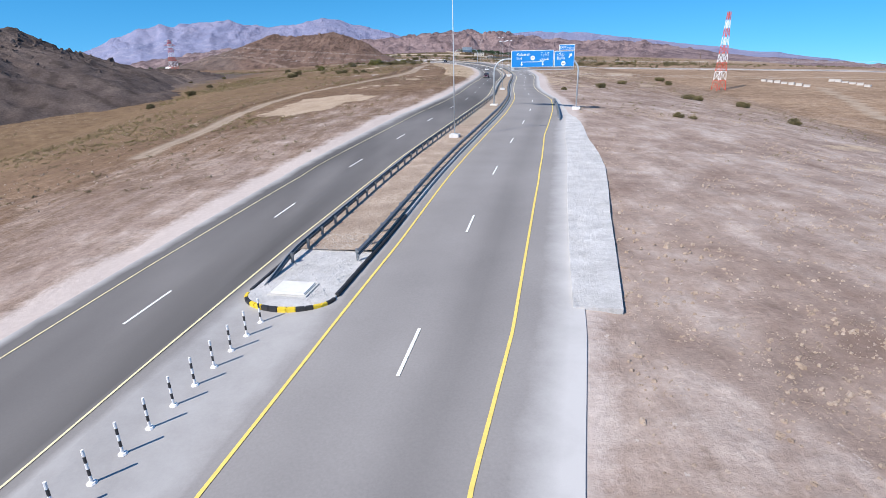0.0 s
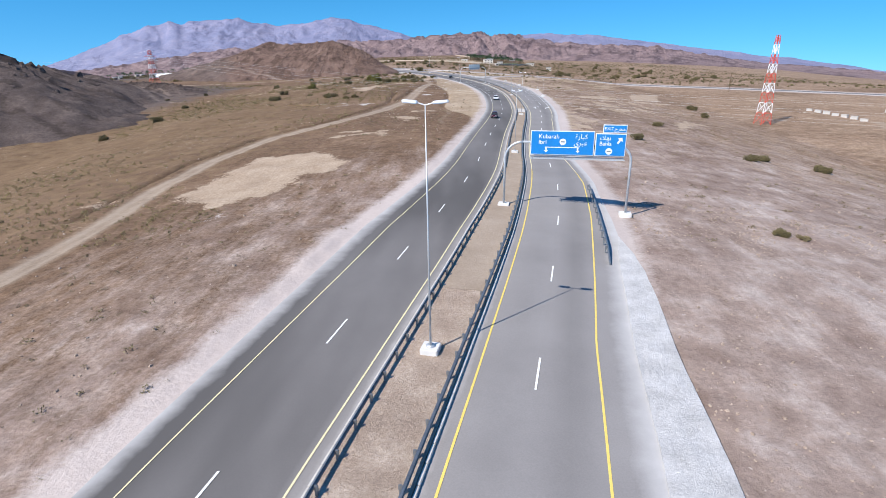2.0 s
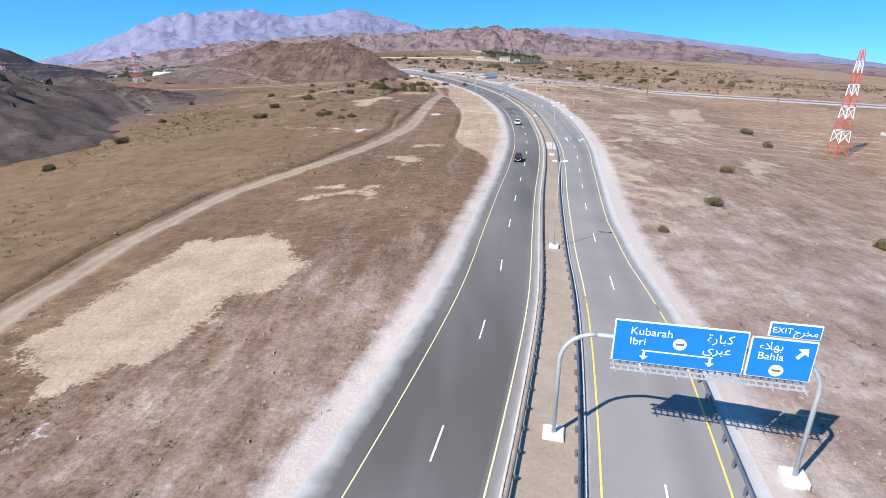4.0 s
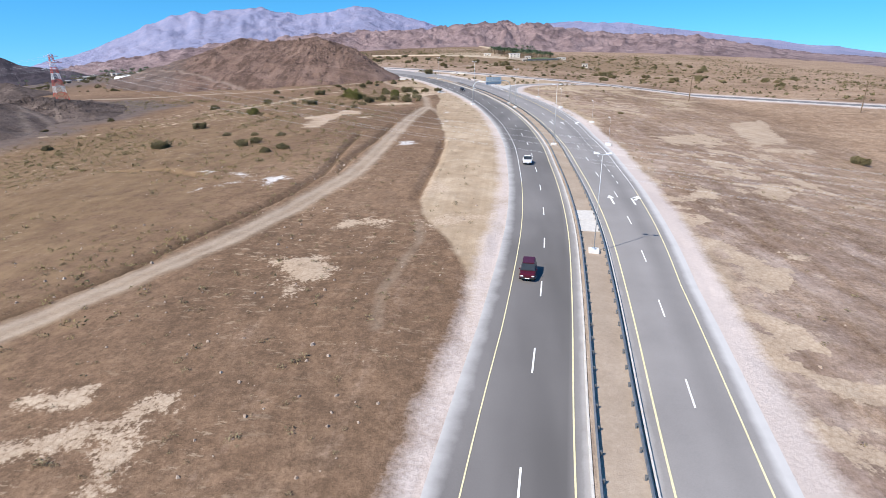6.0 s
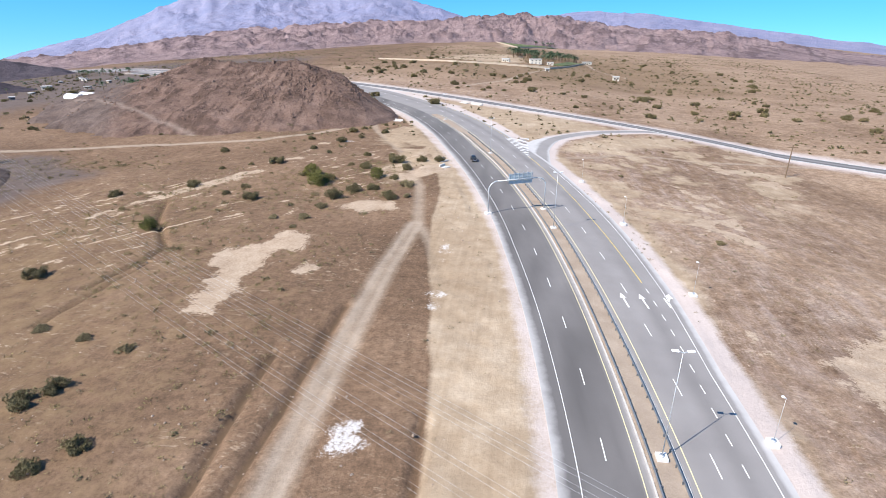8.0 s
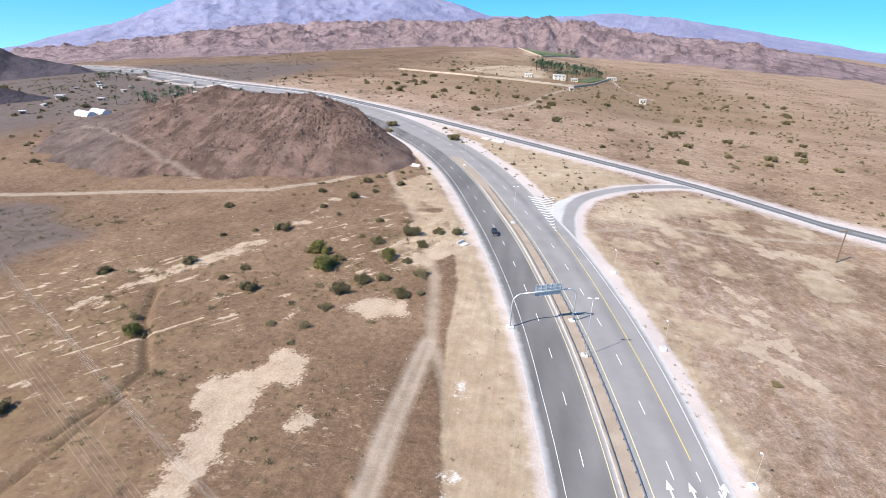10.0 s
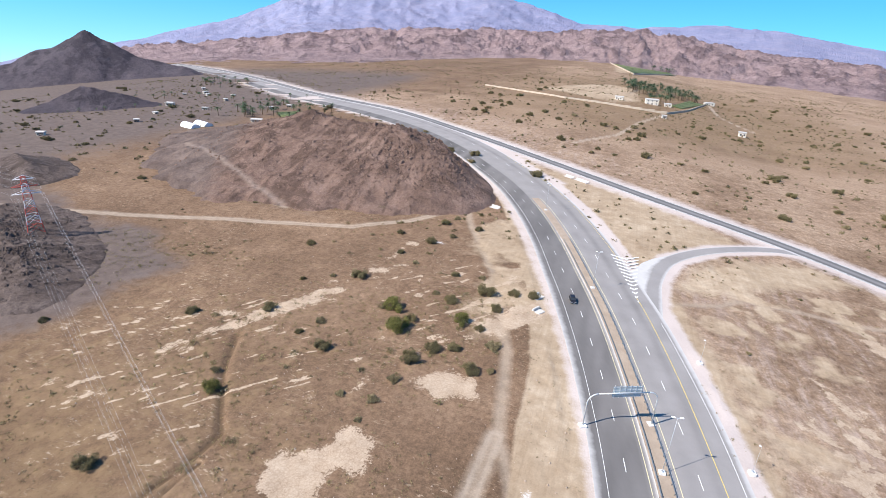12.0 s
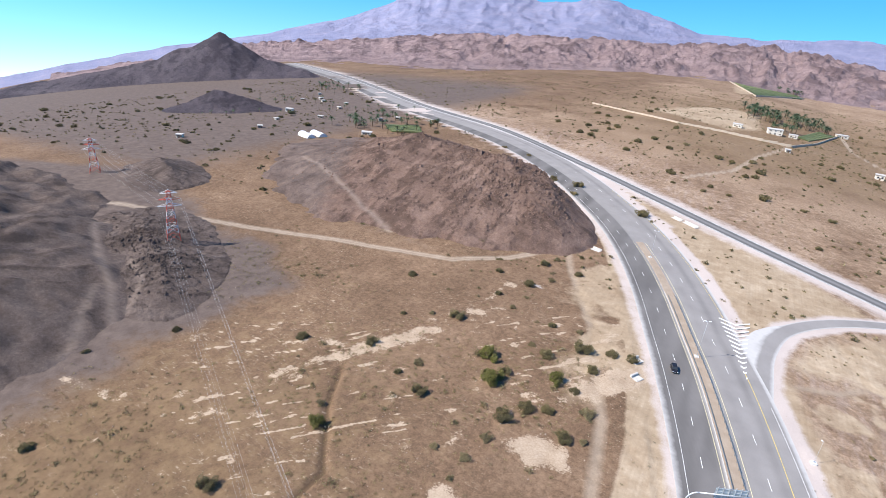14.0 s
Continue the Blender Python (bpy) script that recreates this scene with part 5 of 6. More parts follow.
lettering("\ufe93\ufead\ufe8e\ufe92\ufedb", 0.55, px1 - 0.55, 6.12, p, M["sign_white"], align="RIGHT")
lettering("\ufef1\ufeae\ufe92\ufecb", 0.55, px1 - 0.55, 5.60, p, M["sign_white"], align="RIGHT")
disc(p, px0 + 2.65, 5.85, 0.27)
part("rule", boxed(px0 + 1.2, -0.062, 5.36, px0 + 4.0, -0.052, 5.42), M["sign_white"], p)
arrow(p, px0 + 1.3, 5.15, 0.42, 0, M["sign_white"])
arrow(p, px0 + 3.9, 5.15, 0.42, 0, M["sign_white"])
p = panel(g1, px1 + 0.08, 4.75, px2, 6.6)
lettering("\ufe80\ufefc\ufeec\ufe91", 0.5, px1 + 0.4, 6.08, p, M["sign_white"])
lettering("Bahla", 0.46, px1 + 0.4, 5.62, p, M["sign_white"])
arrow(p, px2 - 0.5, 6.05, 0.6, 145, M["sign_white"])
disc(p, px1 + 1.2, 5.15, 0.27)
p = panel(g1, px1 + 0.62, 6.66, px2, 7.32)
lettering("EXIT", 0.36, px1 + 0.72, 6.87, p, M["sign_white"])
lettering("\ufe9d\ufeae\ufea8\ufee3", 0.40, px2 - 0.12, 6.84, p, M["sign_white"], align="RIGHT")
for k in range(9):
    xx = px0 + 0.3 + k * 0.92
    part("sign_bracket", boxed(xx - 0.03, -0.165, 4.85, xx + 0.03, -0.10, 6.5), M["galv"], g1)
for zz in (4.62, 4.5):
    part("walkway_rail", rodded((px0, 0.25, zz), (px2, 0.25, zz), 0.03), M["galv"], g1)
for yy in (-0.42, -0.06, 0.3):
    part("walkway_beam", boxed(px0, yy - 0.03, 4.42, px2, yy + 0.03, 4.48), M["galv"], g1)
for k in range(26):
    xx = px0 + (k + 0.5) * (px2 - px0) / 26
    part("walkway_slat", boxed(xx - 0.035, -0.42, 4.485, xx + 0.035, 0.3, 4.51), M["galv"], g1)
for k in range(7):
    xx = px0 + 0.2 + k * 1.22
    part("lamp_arm", rodded((xx, -0.02, 4.44), (xx, -0.75, 4.5), 0.025), M["galv"], g1)

g2, span = gantry(3.4, 266.0, 12.9, 270.5, 5.6, False, "arched steel gantry seen from behind its sign")
p = panel(g2, 3.6, 4.8, 8.0, 6.6, False)
for k in range(6):
    xx = 3.8 + k * 0.8
    part("sign_bracket", boxed(xx - 0.04, 0.10, 4.7, xx + 0.04, 0.165, 6.9), M["galv"], g2)
for zz in (4.85, 5.4, 6.0, 6.5):
    part("sign_rail", boxed(3.6, 0.13, zz - 0.03, 8.0, 0.168, zz + 0.03), M["galv"], g2)


# ---- delineator posts before the nose ----
def delineator(x, y):
    ob = thing("delineator_post", pose(x, y, gzf(x, y) + 0.02), "slim black and white flexible post standing on the asphalt", "traffic post", "row of delineator posts")
    part("foot", rodded((0, 0, 0), (0, 0, 0.04), 0.11, 0.08, 10), M["post_white"], ob)
    for k in range(5):
        part("band", rodded((0, 0, 0.04 + k * 0.16), (0, 0, 0.2 + k * 0.16), 0.032, 0.032, 8), M["post_white"] if k % 2 == 0 else M["post_black"], ob)
    return ob


for k in range(10):
    f = k / 9
    delineator(0.95 + 1.2 * f, 32.0 + 7.7 * f)


# ---- paint on the road: exit arrows and the hatched gore ----
def road_paint(name, polys, dz=0.045):
    """Flat painted shapes on the asphalt."""
    V, F = [], []
    for pts in polys:
        F.append(tuple(range(len(V), len(V) + len(pts))))
        V += [(x, y, gzf(x, y) + dz) for x, y in pts]
    return V, F


def lane_arrow(y, off, bent):
    x, yy = on_main(y, off)
    ob = thing("lane_arrow", pose(x, yy, gzf(x, yy) + 0.045, 0, 0, heading(y)), "white arrow painted on the asphalt lane", "road marking", "painted lane arrows", kind="structure")
    part("shaft", boxed(-0.1, -2.0, -0.01, 0.1, 0.4, 0.004), M["white_line"], ob)
    bm = bmesh.new()
    head = [(-0.4, 0.4), (0.4, 0.4), (0, 1.7)] if not bent else [(0.1, -0.2), (0.55, 0.5), (0.15, 0.75), (0.95, 1.5), (1.1, 0.2), (0.8, 0.35), (0.35, -0.5)]
    bm.faces.new([bm.verts.new((a, b, 0.003)) for a, b in head])
    part("head", bm, M["white_line"], ob)


lane_arrow(181.5, 3.65, False)
lane_arrow(182, 6.0, True)
lane_arrow(238, 3.9, False)
lane_arrow(238, 6.2, False)
lane_arrow(238.5, 9.0, True)
gore = thing("gore_marking", pose(0, 0, 0), "white chevron hatching painted where the slip road leaves", "road marking", kind="structure")
for k in range(13):
    f = k / 12
    ax_, ay_, w = 11.0 - 6.6 * f, 311 + 24 * f, 0.3 + 6.6 * f ** 1.15
    V, F = road_paint("stripe", [[(ax_, ay_), (ax_ + 0.55 * w, ay_ - 0.12 * w - 0.3), (ax_ + w, ay_ + 0.32 * w), (ax_ + w, ay_ + 0.32 * w + 0.6), (ax_ + 0.55 * w, ay_ - 0.12 * w + 0.4), (ax_, ay_ + 0.6)]], 0.055)
    link_mesh("stripe", V, F, M["white_line"], gore)

# pale concrete slabs on the central strip
for y in (172.6,):
    x, yy = on_main(y, 0)
    ob = thing("cover_slab", pose(x, yy, gzf(x, yy) + 0.15, 0, 0, heading(y)), "pale concrete slab laid across the central strip", "concrete slab", "concrete slabs on the central strip")
    for k, (a, b) in enumerate(((-3.2, -0.1), (0.0, 3.2))):
        part("slab", boxed(-0.95, a, -0.2, 0.95, b, 0.06, bevel=0.02), M["concrete"], ob)

# ---- the grey stone apron beside the outer lane ----
APRON = [on_main(y, o) for y, o in ((41.6, 9.65), (41.6, 11.2), (47, 11.5), (52, 11.75), (57, 12.1), (63, 12.3), (68, 12.05), (75, 11.35), (81, 11.1), (85, 10.8), (88, 10.4), (91.5, 9.6),
                                   (88, 9.3), (81, 9.35), (75, 9.4), (68, 9.75), (62, 9.8), (55, 9.75), (47, 9.65))]
bm = bmesh.new()
top = [bm.verts.new((x, y, gzf(x, y) + 0.10)) for x, y in APRON]
bm.faces.new(top)
bmesh.ops.triangulate(bm, faces=bm.faces)
bmesh.ops.subdivide_edges(bm, edges=bm.edges, cuts=5, use_grid_fill=True)
for v in bm.verts:
    v.co.z = gzf(v.co.x, v.co.y) + 0.09 + 0.05 * noise.noise(v.co * 0.9)
r = bmesh.ops.extrude_face_region(bm, geom=list(bm.faces))
bmesh.ops.translate(bm, vec=(0, 0, -0.3), verts=[g for g in r["geom"] if isinstance(g, bmesh.types.BMVert)])
bmesh.ops.recalc_face_normals(bm, faces=bm.faces)
tagged(part("apron", bm, M["grey_gravel"]), "pale grey stone apron laid along the outer lane", kind="structure")


# ---- lattice masts ----
def lattice(name, x, y, base, top, height, bays, cross, label, group, yaw=20.0):
    ob = thing(name, pose(x, y, gzf(x, y) + cross.get("lift", 0.0), 0, 0, yaw), label, "lattice tower", group)
    for k in range(bays):
        z0, z1 = height * (k / bays) ** 0.92, height * ((k + 1) / bays) ** 0.92
        w0, w1 = base + (top - base) * (z0 / height) ** 0.8, base + (top - base) * (z1 / height) ** 0.8
        paint_ = M["tower_red"] if k % 2 == 0 else M["tower_white"]
        q0, q1 = [(-w0, -w0), (w0, -w0), (w0, w0), (-w0, w0)], [(-w1, -w1), (w1, -w1), (w1, w1), (-w1, w1)]
        t = cross.get("rod", 0.09)
        for i in range(4):
            j = (i + 1) % 4
            part("leg", rodded((*q0[i], z0), (*q1[i], z1), t, t, 5), paint_, ob)
            part("brace", rodded((*q0[i], z0), (*q1[j], z1), t * 0.6, t * 0.6, 4), paint_, ob)
            part("brace", rodded((*q0[j], z0), (*q1[i], z1), t * 0.6, t * 0.6, 4), paint_, ob)
            part("strut", rodded((*q1[i], z1), (*q1[j], z1), t * 0.6, t * 0.6, 4), paint_, ob)
    for z, w in cross.get("arms", ()):
        for s in (-1, 1):
            bm = bmesh.new()
            rod(bm, (0, -0.3, z), (s * w, 0, z), 0.09, 0.05, 5)
            rod(bm, (0, 0.3, z), (s * w, 0, z), 0.09, 0.05, 5)
            rod(bm, (0, 0, z + 0.9), (s * w, 0, z), 0.07, 0.05, 5)
            part("cross_arm", bm, M["tower_red"] if z == cross["arms"][1][0] else M["tower_white"], ob)
    return ob


lattice("radio_tower", 88.5, 208.0, 1.5, 0.35, 23.0, 9, {"rod": 0.085}, "tall lattice radio mast banded in red and white", "", 12)
PYLONS = [(-208, 312, 0.0, 12.5), (-128.6, 286, 2.3, 13.6), (145, 126, 0.0, 13.6)]
for (x, y, lift_, h), lab in zip(PYLONS, ("on the open plain", "on a dark gravel mound", "beyond the road")):
    lattice("power_pylon", x, y, 1.7, 0.45, h, 7, {"rod": 0.07, "lift": lift_, "arms": ((h * 0.70, 3.0), (h * 0.83, 2.6), (h * 0.96, 2.1))}, "red and white lattice power pylon " + lab, "power pylons", 56)
for (ax, ay, al, ah), (bx, by, bl, bh) in zip(PYLONS, PYLONS[1:]):
    for f, w in ((0.70, 3.0), (0.83, 2.6), (0.96, 2.1)):
        for sgn in (-1, 1):
            ox, oy = sgn * w * math.cos(radians(56)), sgn * w * math.sin(radians(56))
            a, b = Vector((ax + ox, ay + oy, gzf(ax, ay) + al + f * ah)), Vector((bx + ox, by + oy, gzf(bx, by) + bl + f * bh))
            sag = 0.012 * (b - a).length
            for twin in (-0.24, 0.24):
                pts = [a.lerp(b, k) + Vector((twin * math.cos(radians(56)), twin * math.sin(radians(56)), -sag * 4 * k * (1 - k))) for k in np.linspace(0, 1, 25)]
                V = [p + Vector((0, 0.006 * math.cos(q), 0.006 * math.sin(q))) for p in pts for q in (0.8, 2.4, 3.9, 5.5)]
                F = [(4 * k + j, 4 * k + (j + 1) % 4, 4 * k + 4 + (j + 1) % 4, 4 * k + 4 + j) for k in range(len(pts) - 1) for j in range(4)]
                tagged(link_mesh("power_cable", V, F, M["galv"], smooth=True), "thin grey power cable slung between the pylons", "cable", "power cables")
for x, y, h in ((74, 319, 8.0), (118, 300, 8.0)):
    ob = thing("utility_pole", pose(x, y, gzf(x, y)), "dark wooden utility pole on the plain", "utility pole", "utility poles")
    part("pole", rodded((0, 0, -0.3), (0, 0, h), 0.16, 0.11), M["bark"], ob)
    part("crossbar", boxed(-1.2, -0.07, h - 0.6, 1.2, 0.07, h - 0.45), M["bark"], ob)


# ---- cars ----
def car(x, y, turn, paint, body, label):
    ob = thing("car", pose(x, y, gzf(x, y) + 0.04, 0, 0, turn) @ Matrix.Diagonal((0.64, 0.58, 0.62, 1)), label, "car", "cars on the road")

    def shell(sections, name, mat, lab=""):
        bm = bmesh.new()
        rings = []
        for yy, w, z0, z1, taper in sections:
            rings.append([bm.verts.new(v) for v in ((-w, yy, z0), (-w, yy, (z0 + z1) / 2), (-w * taper, yy, z1), (w * taper, yy, z1), (w, yy, (z0 + z1) / 2), (w, yy, z0))])
        for a, b in zip(rings, rings[1:]):
            for k in range(6):
                bm.faces.new((a[k], a[(k + 1) % 6], b[(k + 1) % 6], b[k]))
        bm.faces.new(rings[0])
        bm.faces.new(rings[-1][::-1])
        bmesh.ops.recalc_face_normals(bm, faces=bm.faces)
        es = [e for e in bm.edges if e.calc_face_angle(0) > 0.5]
        bmesh.ops.bevel(bm, geom=es, offset=0.05, segments=2, affect="EDGES")
        return part(name, bm, mat, ob, lab, smooth=False)

    shell([(-2.35, 0.78, 0.42, 0.85, 0.9), (-2.2, 0.9, 0.3, 0.98, 0.92), (-0.9, 0.93, 0.28, 1.02, 0.93), (1.2, 0.93, 0.28, 1.0, 0.93), (2.0, 0.9, 0.3, 0.92, 0.9), (2.35, 0.76, 0.4, 0.78, 0.88)], "body", paint)
    cab = [(-2.0, 0.84, 0.98, 1.05, 0.95), (-1.75, 0.82, 0.98, 1.62, 0.82), (0.2, 0.82, 0.98, 1.68, 0.82), (0.55, 0.82, 0.98, 1.6, 0.82), (1.25, 0.84, 0.98, 1.05, 0.95)]
    if body == "pickup":
        cab = [(-0.6, 0.84, 0.98, 1.05, 0.95), (-0.45, 0.82, 0.98, 1.6, 0.82), (0.5, 0.82, 0.98, 1.62, 0.82), (1.2, 0.84, 0.98, 1.05, 0.95)]
        part("load_bed", boxed(-0.72, -2.15, 0.9, 0.72, -0.75, 1.0), M["tyre"], ob, "dark open load bed")
    shell(cab, "cabin", M["window_dark"], "dark tinted window band")
    ya, yb = (cab[1][0] + 0.05, cab[-2][0] - 0.05)
    part("roof", boxed(-0.68, ya, 1.6, 0.68, yb, 1.71, bevel=0.04), paint, ob)
    for s in (-1, 1):
        for yy in (-1.45, 1.45):
            w = part("wheel", rodded((s * 0.72, yy, 0.34), (s * 0.95, yy, 0.34), 0.36, 0.36, 16), M["tyre"], ob)
            part("rim", rodded((s * 0.90, yy, 0.34), (s * 0.97, yy, 0.34), 0.2, 0.18, 10), M["galv"], w)
        part("headlight", boxed(s * 0.62 - 0.16, 2.24, 0.66, s * 0.62 + 0.16, 2.38, 0.8, bevel=0.02), M["headlamp"], ob)
        part("mirror", boxed(s * 0.98 - 0.09, 0.85, 1.02, s * 0.98 + 0.09, 1.0, 1.16, bevel=0.02), paint, ob)
    part("bumper", boxed(-0.75, 2.28, 0.36, 0.75, 2.42, 0.56, bevel=0.03), M["tyre"], ob)
    part("number_plate", boxed(-0.25, 2.42, 0.42, 0.25, 2.44, 0.53), M["sign_white"], ob, "plain white number plate")
    return ob


xx, yy = on_main(158.6, -(inner(158) + outer_l(158)) / 2 - 1.05)
car(xx, yy, heading(158) + 180, M["car_red"], "suv", "dark red estate car driving on the asphalt")
xx, yy = on_main(197.6, -(inner(197) + outer_l(197)) / 2 - 1.0)
car(xx, yy, heading(197) + 180, M["car_white"], "pickup", "white pickup truck driving on the asphalt")
xx, yy = on_main(306, -(inner(306) + outer_l(306)) / 2 - 0.9)
car(xx, yy, heading(306) + 180, M["car_black"], "suv", "black car driving on the asphalt")


# ---- shrubs ----
def shrub_base(name, seed, w, h, leaves, material, label, size=0.062):
    rnd = random.Random(seed)
    ob = thing(name, pose(0, 0, -500 - seed * 5), label, "shrub", "desert shrubs")
    bm = bmesh.new()
    tips = []
    for k in range(7):
        a = rnd.uniform(0, 6.28)
        p = Vector((0, 0, -0.05))
        d = Vector((math.cos(a) * 0.6, math.sin(a) * 0.6, 0.8))
        for j in range(3):
            q = p + d * (h * 0.3) + Vector((rnd.uniform(-.1, .1), rnd.uniform(-.1, .1), 0)) * w
            rod(bm, p, q, 0.05 * h * (1 - j * 0.3), 0.035 * h * (1 - j * 0.3), 4)
            p, d = q, (d + Vector((rnd.uniform(-.5, .5), rnd.uniform(-.5, .5), rnd.uniform(-.3, .3)))).normalized()
            tips.append(q.copy())
    part("stem", bm, M["bark"], ob)
    V, F = [], []
    clumps = []
    for _ in range(20):
        a, d = rnd.uniform(0, 6.28), math.sqrt(rnd.random()) * 0.72
        clumps.append((Vector((math.cos(a) * d * w, math.sin(a) * d * w, h * rnd.uniform(0.22, 0.80) * (1 - 0.55 * d * d))), rnd.uniform(0.20, 0.36)))
    for k in range(leaves):
        c, r = clumps[rnd.randrange(len(clumps))]
        u = Vector((rnd.gauss(0, 1), rnd.gauss(0, 1), rnd.gauss(0, 1))).normalized() * rnd.uniform(0.55, 1.08) * r
        p = c + Vector((u.x * w, u.y * w, u.z * h))
        p.z = max(p.z, 0.03)
        e = Euler((rnd.uniform(0, 6.3), rnd.uniform(0, 6.3), rnd.uniform(0, 6.3))).to_matrix()
        s = size * rnd.uniform(0.6, 1.5)
        b = len(V)
        V += [p + e @ Vector(v) * s for v in ((-1, -0.5, 0), (1, -0.5, 0.25), (1, 0.5, 0), (-1, 0.5, 0.25))]
        F.append((b, b + 1, b + 2, b + 3))
    link_mesh("crown", V, F, material, ob)
    return ob


SH = [shrub_base("shrub", 1, 1.3, 1.2, 3000, M["leaf"], "dusty green thorn bush rooted in stony soil"),
      shrub_base("shrub", 2, 1.6, 1.5, 3600, M["leaf"], "broad dark green desert shrub on stony soil"),
      shrub_base("shrub", 3, 1.2, 1.0, 2200, M["leaf_dry"], "dry brownish desert shrub on stony soil"),
      shrub_base("shrub", 4, 1.7, 1.9, 3800, M["leaf_bright"], "fresh green acacia bush on stony soil")]
BUSHES = [(-61, 339, 1, 1.7), (-49, 324, 0, 1.0), (-40.5, 336, 0, 1.3), (-38.4, 341, 2, 1.0), (-39.5, 321, 1, 1.2), (-30.6, 335, 0, 1.1), (-35.5, 327, 2, 1.0), (-66.8, 309, 0, 1.1),
          (-47, 296, 1, 1.4), (-34.4, 286, 3, 1.5), (-31.1, 279.4, 3, 1.6), (-25.2, 293, 0, 1.4), (-19.6, 299.5, 1, 1.6), (-13.9, 301.4, 0, 1.2), (-20.7, 286, 3, 1.2),
          (-15.9, 293.6, 0, 1.2), (-70.4, 272, 0, 1.3), (-56.9, 277.5, 1, 1.1), (-45.3, 276.5, 2, 1.1), (-40.5, 269, 1, 1.2), (-25.4, 271, 1, 1.4), (-22.8, 275.4, 0, 1.4),
          (-19.5, 277, 0, 1.2), (-13.3, 280, 2, 1.5), (-15, 272, 0, 1.4), (-25.6, 265, 2, 1.1), (-26.6, 259.4, 2, 1.0), (-31.7, 259, 2, 0.8), (-50.6, 253.4, 3, 1.1),
          (-26.6, 254.7, 2, 0.7), (-47, 272, 0, 0.8), (-52.6, 294.5, 2, 0.8), (-38.4, 307.6, 2, 0.9), (-86, 228, 0, 1.1), (-94.4, 260.7, 0, 0.9), (-102, 246.5, 2, 0.9),
          (-32.2, 213.5, 1, 0.9), (-36, 221.6, 2, 0.8), (-24.7, 207, 0, 1.0), (-42.3, 223, 2, 0.9), (-50.1, 213.2, 1, 1.4), (-33.7, 211.4, 1, 1.0), (-26.6, 204.4, 0, 0.9),
          (-29.9, 220, 2, 0.8), (-53.3, 257.8, 2, 0.8), (46.4, 164.6, 1, 0.9), (26.6, 129.7, 0, 0.55), (36.3, 142.6, 1, 0.9), (50.6, 133, 1, 0.9), (34.6, 93.7, 0, 0.65), (36.2, 93.2, 2, 0.55),
          (61, 133, 1, 1.0), (53.5, 135.5, 0, 0.9), (72, 206, 0, 1.2), (75.7, 226, 1, 1.3), (55.4, 105.3, 0, 0.9), (-78.7, 198.5, 1, 1.4), (-80, 176.7, 0, 1.2), (-55, 236, 1, 1.2),
          (-97.7, 195.6, 0, 1.3), (-10, 302, 1, 1.1), (-28, 305, 0, 1.0), (-36, 286, 1, 1.0), (-42, 360, 3, 0.9), (-46, 352, 2, 1.2), (-33, 347, 0, 0.8), (-58, 291, 0, 0.7),
          (-30, 283, 1, 1.0), (-22, 306, 2, 0.9), (-44, 312, 0, 0.9), (-17, 285, 0, 0.9), (-12, 273, 2, 0.8), (-29, 295, 2, 0.9), (40, 262, 2, 0.8), (31, 300, 2, 0.6)]
_r = random.Random(5)
for x, y, k, s in BUSHES:
    ob = copy_thing(SH[k], pose(x, y, gzf(x, y) - 0.1, 0, 0, _r.uniform(0, 360)))
    ob.scale = (s * 0.92, s * 0.92, s * 0.86)
# scattered bushes beyond the crossing road
for k in range(165):
    while True:
        x, y = _r.uniform(-120, 190), _r.uniform(400, 880)
        if line_dist(np.array([x]), np.array([y]), CROSS)[0] > 14 and not (-60 < x < 90 and 630 < y < 860):
            break
    s = _r.uniform(0.9, 2.2)
    ob = copy_thing(SH[_r.choice((0, 0, 1, 2))], pose(x, y, gzf(x, y) - 0.1, 0, 0, _r.uniform(0, 360)))
    ob.scale = (s, s, s * 0.9)
for k in range(110):
    x, y = _r.uniform(-420, -140), _r.uniform(330, 620)
    if line_dist(np.array([x]), np.array([y]), CROSS)[0] < 14 or line_dist(np.array([x]), np.array([y]), MAIN)[0] < 14 or gzf(x, y) < -60:
        continue
    s = _r.uniform(0.6, 1.9)
    ob = copy_thing(SH[_r.choice((0, 1, 1, 2))], pose(x, y, gzf(x, y) - 0.1, 0, 0, _r.uniform(0, 360)))
    ob.scale = (s, s, s * 0.8)
for b in SH:
    for o in (*b.children_recursive, b):
        bpy.data.objects.remove(o, do_unlink=True)


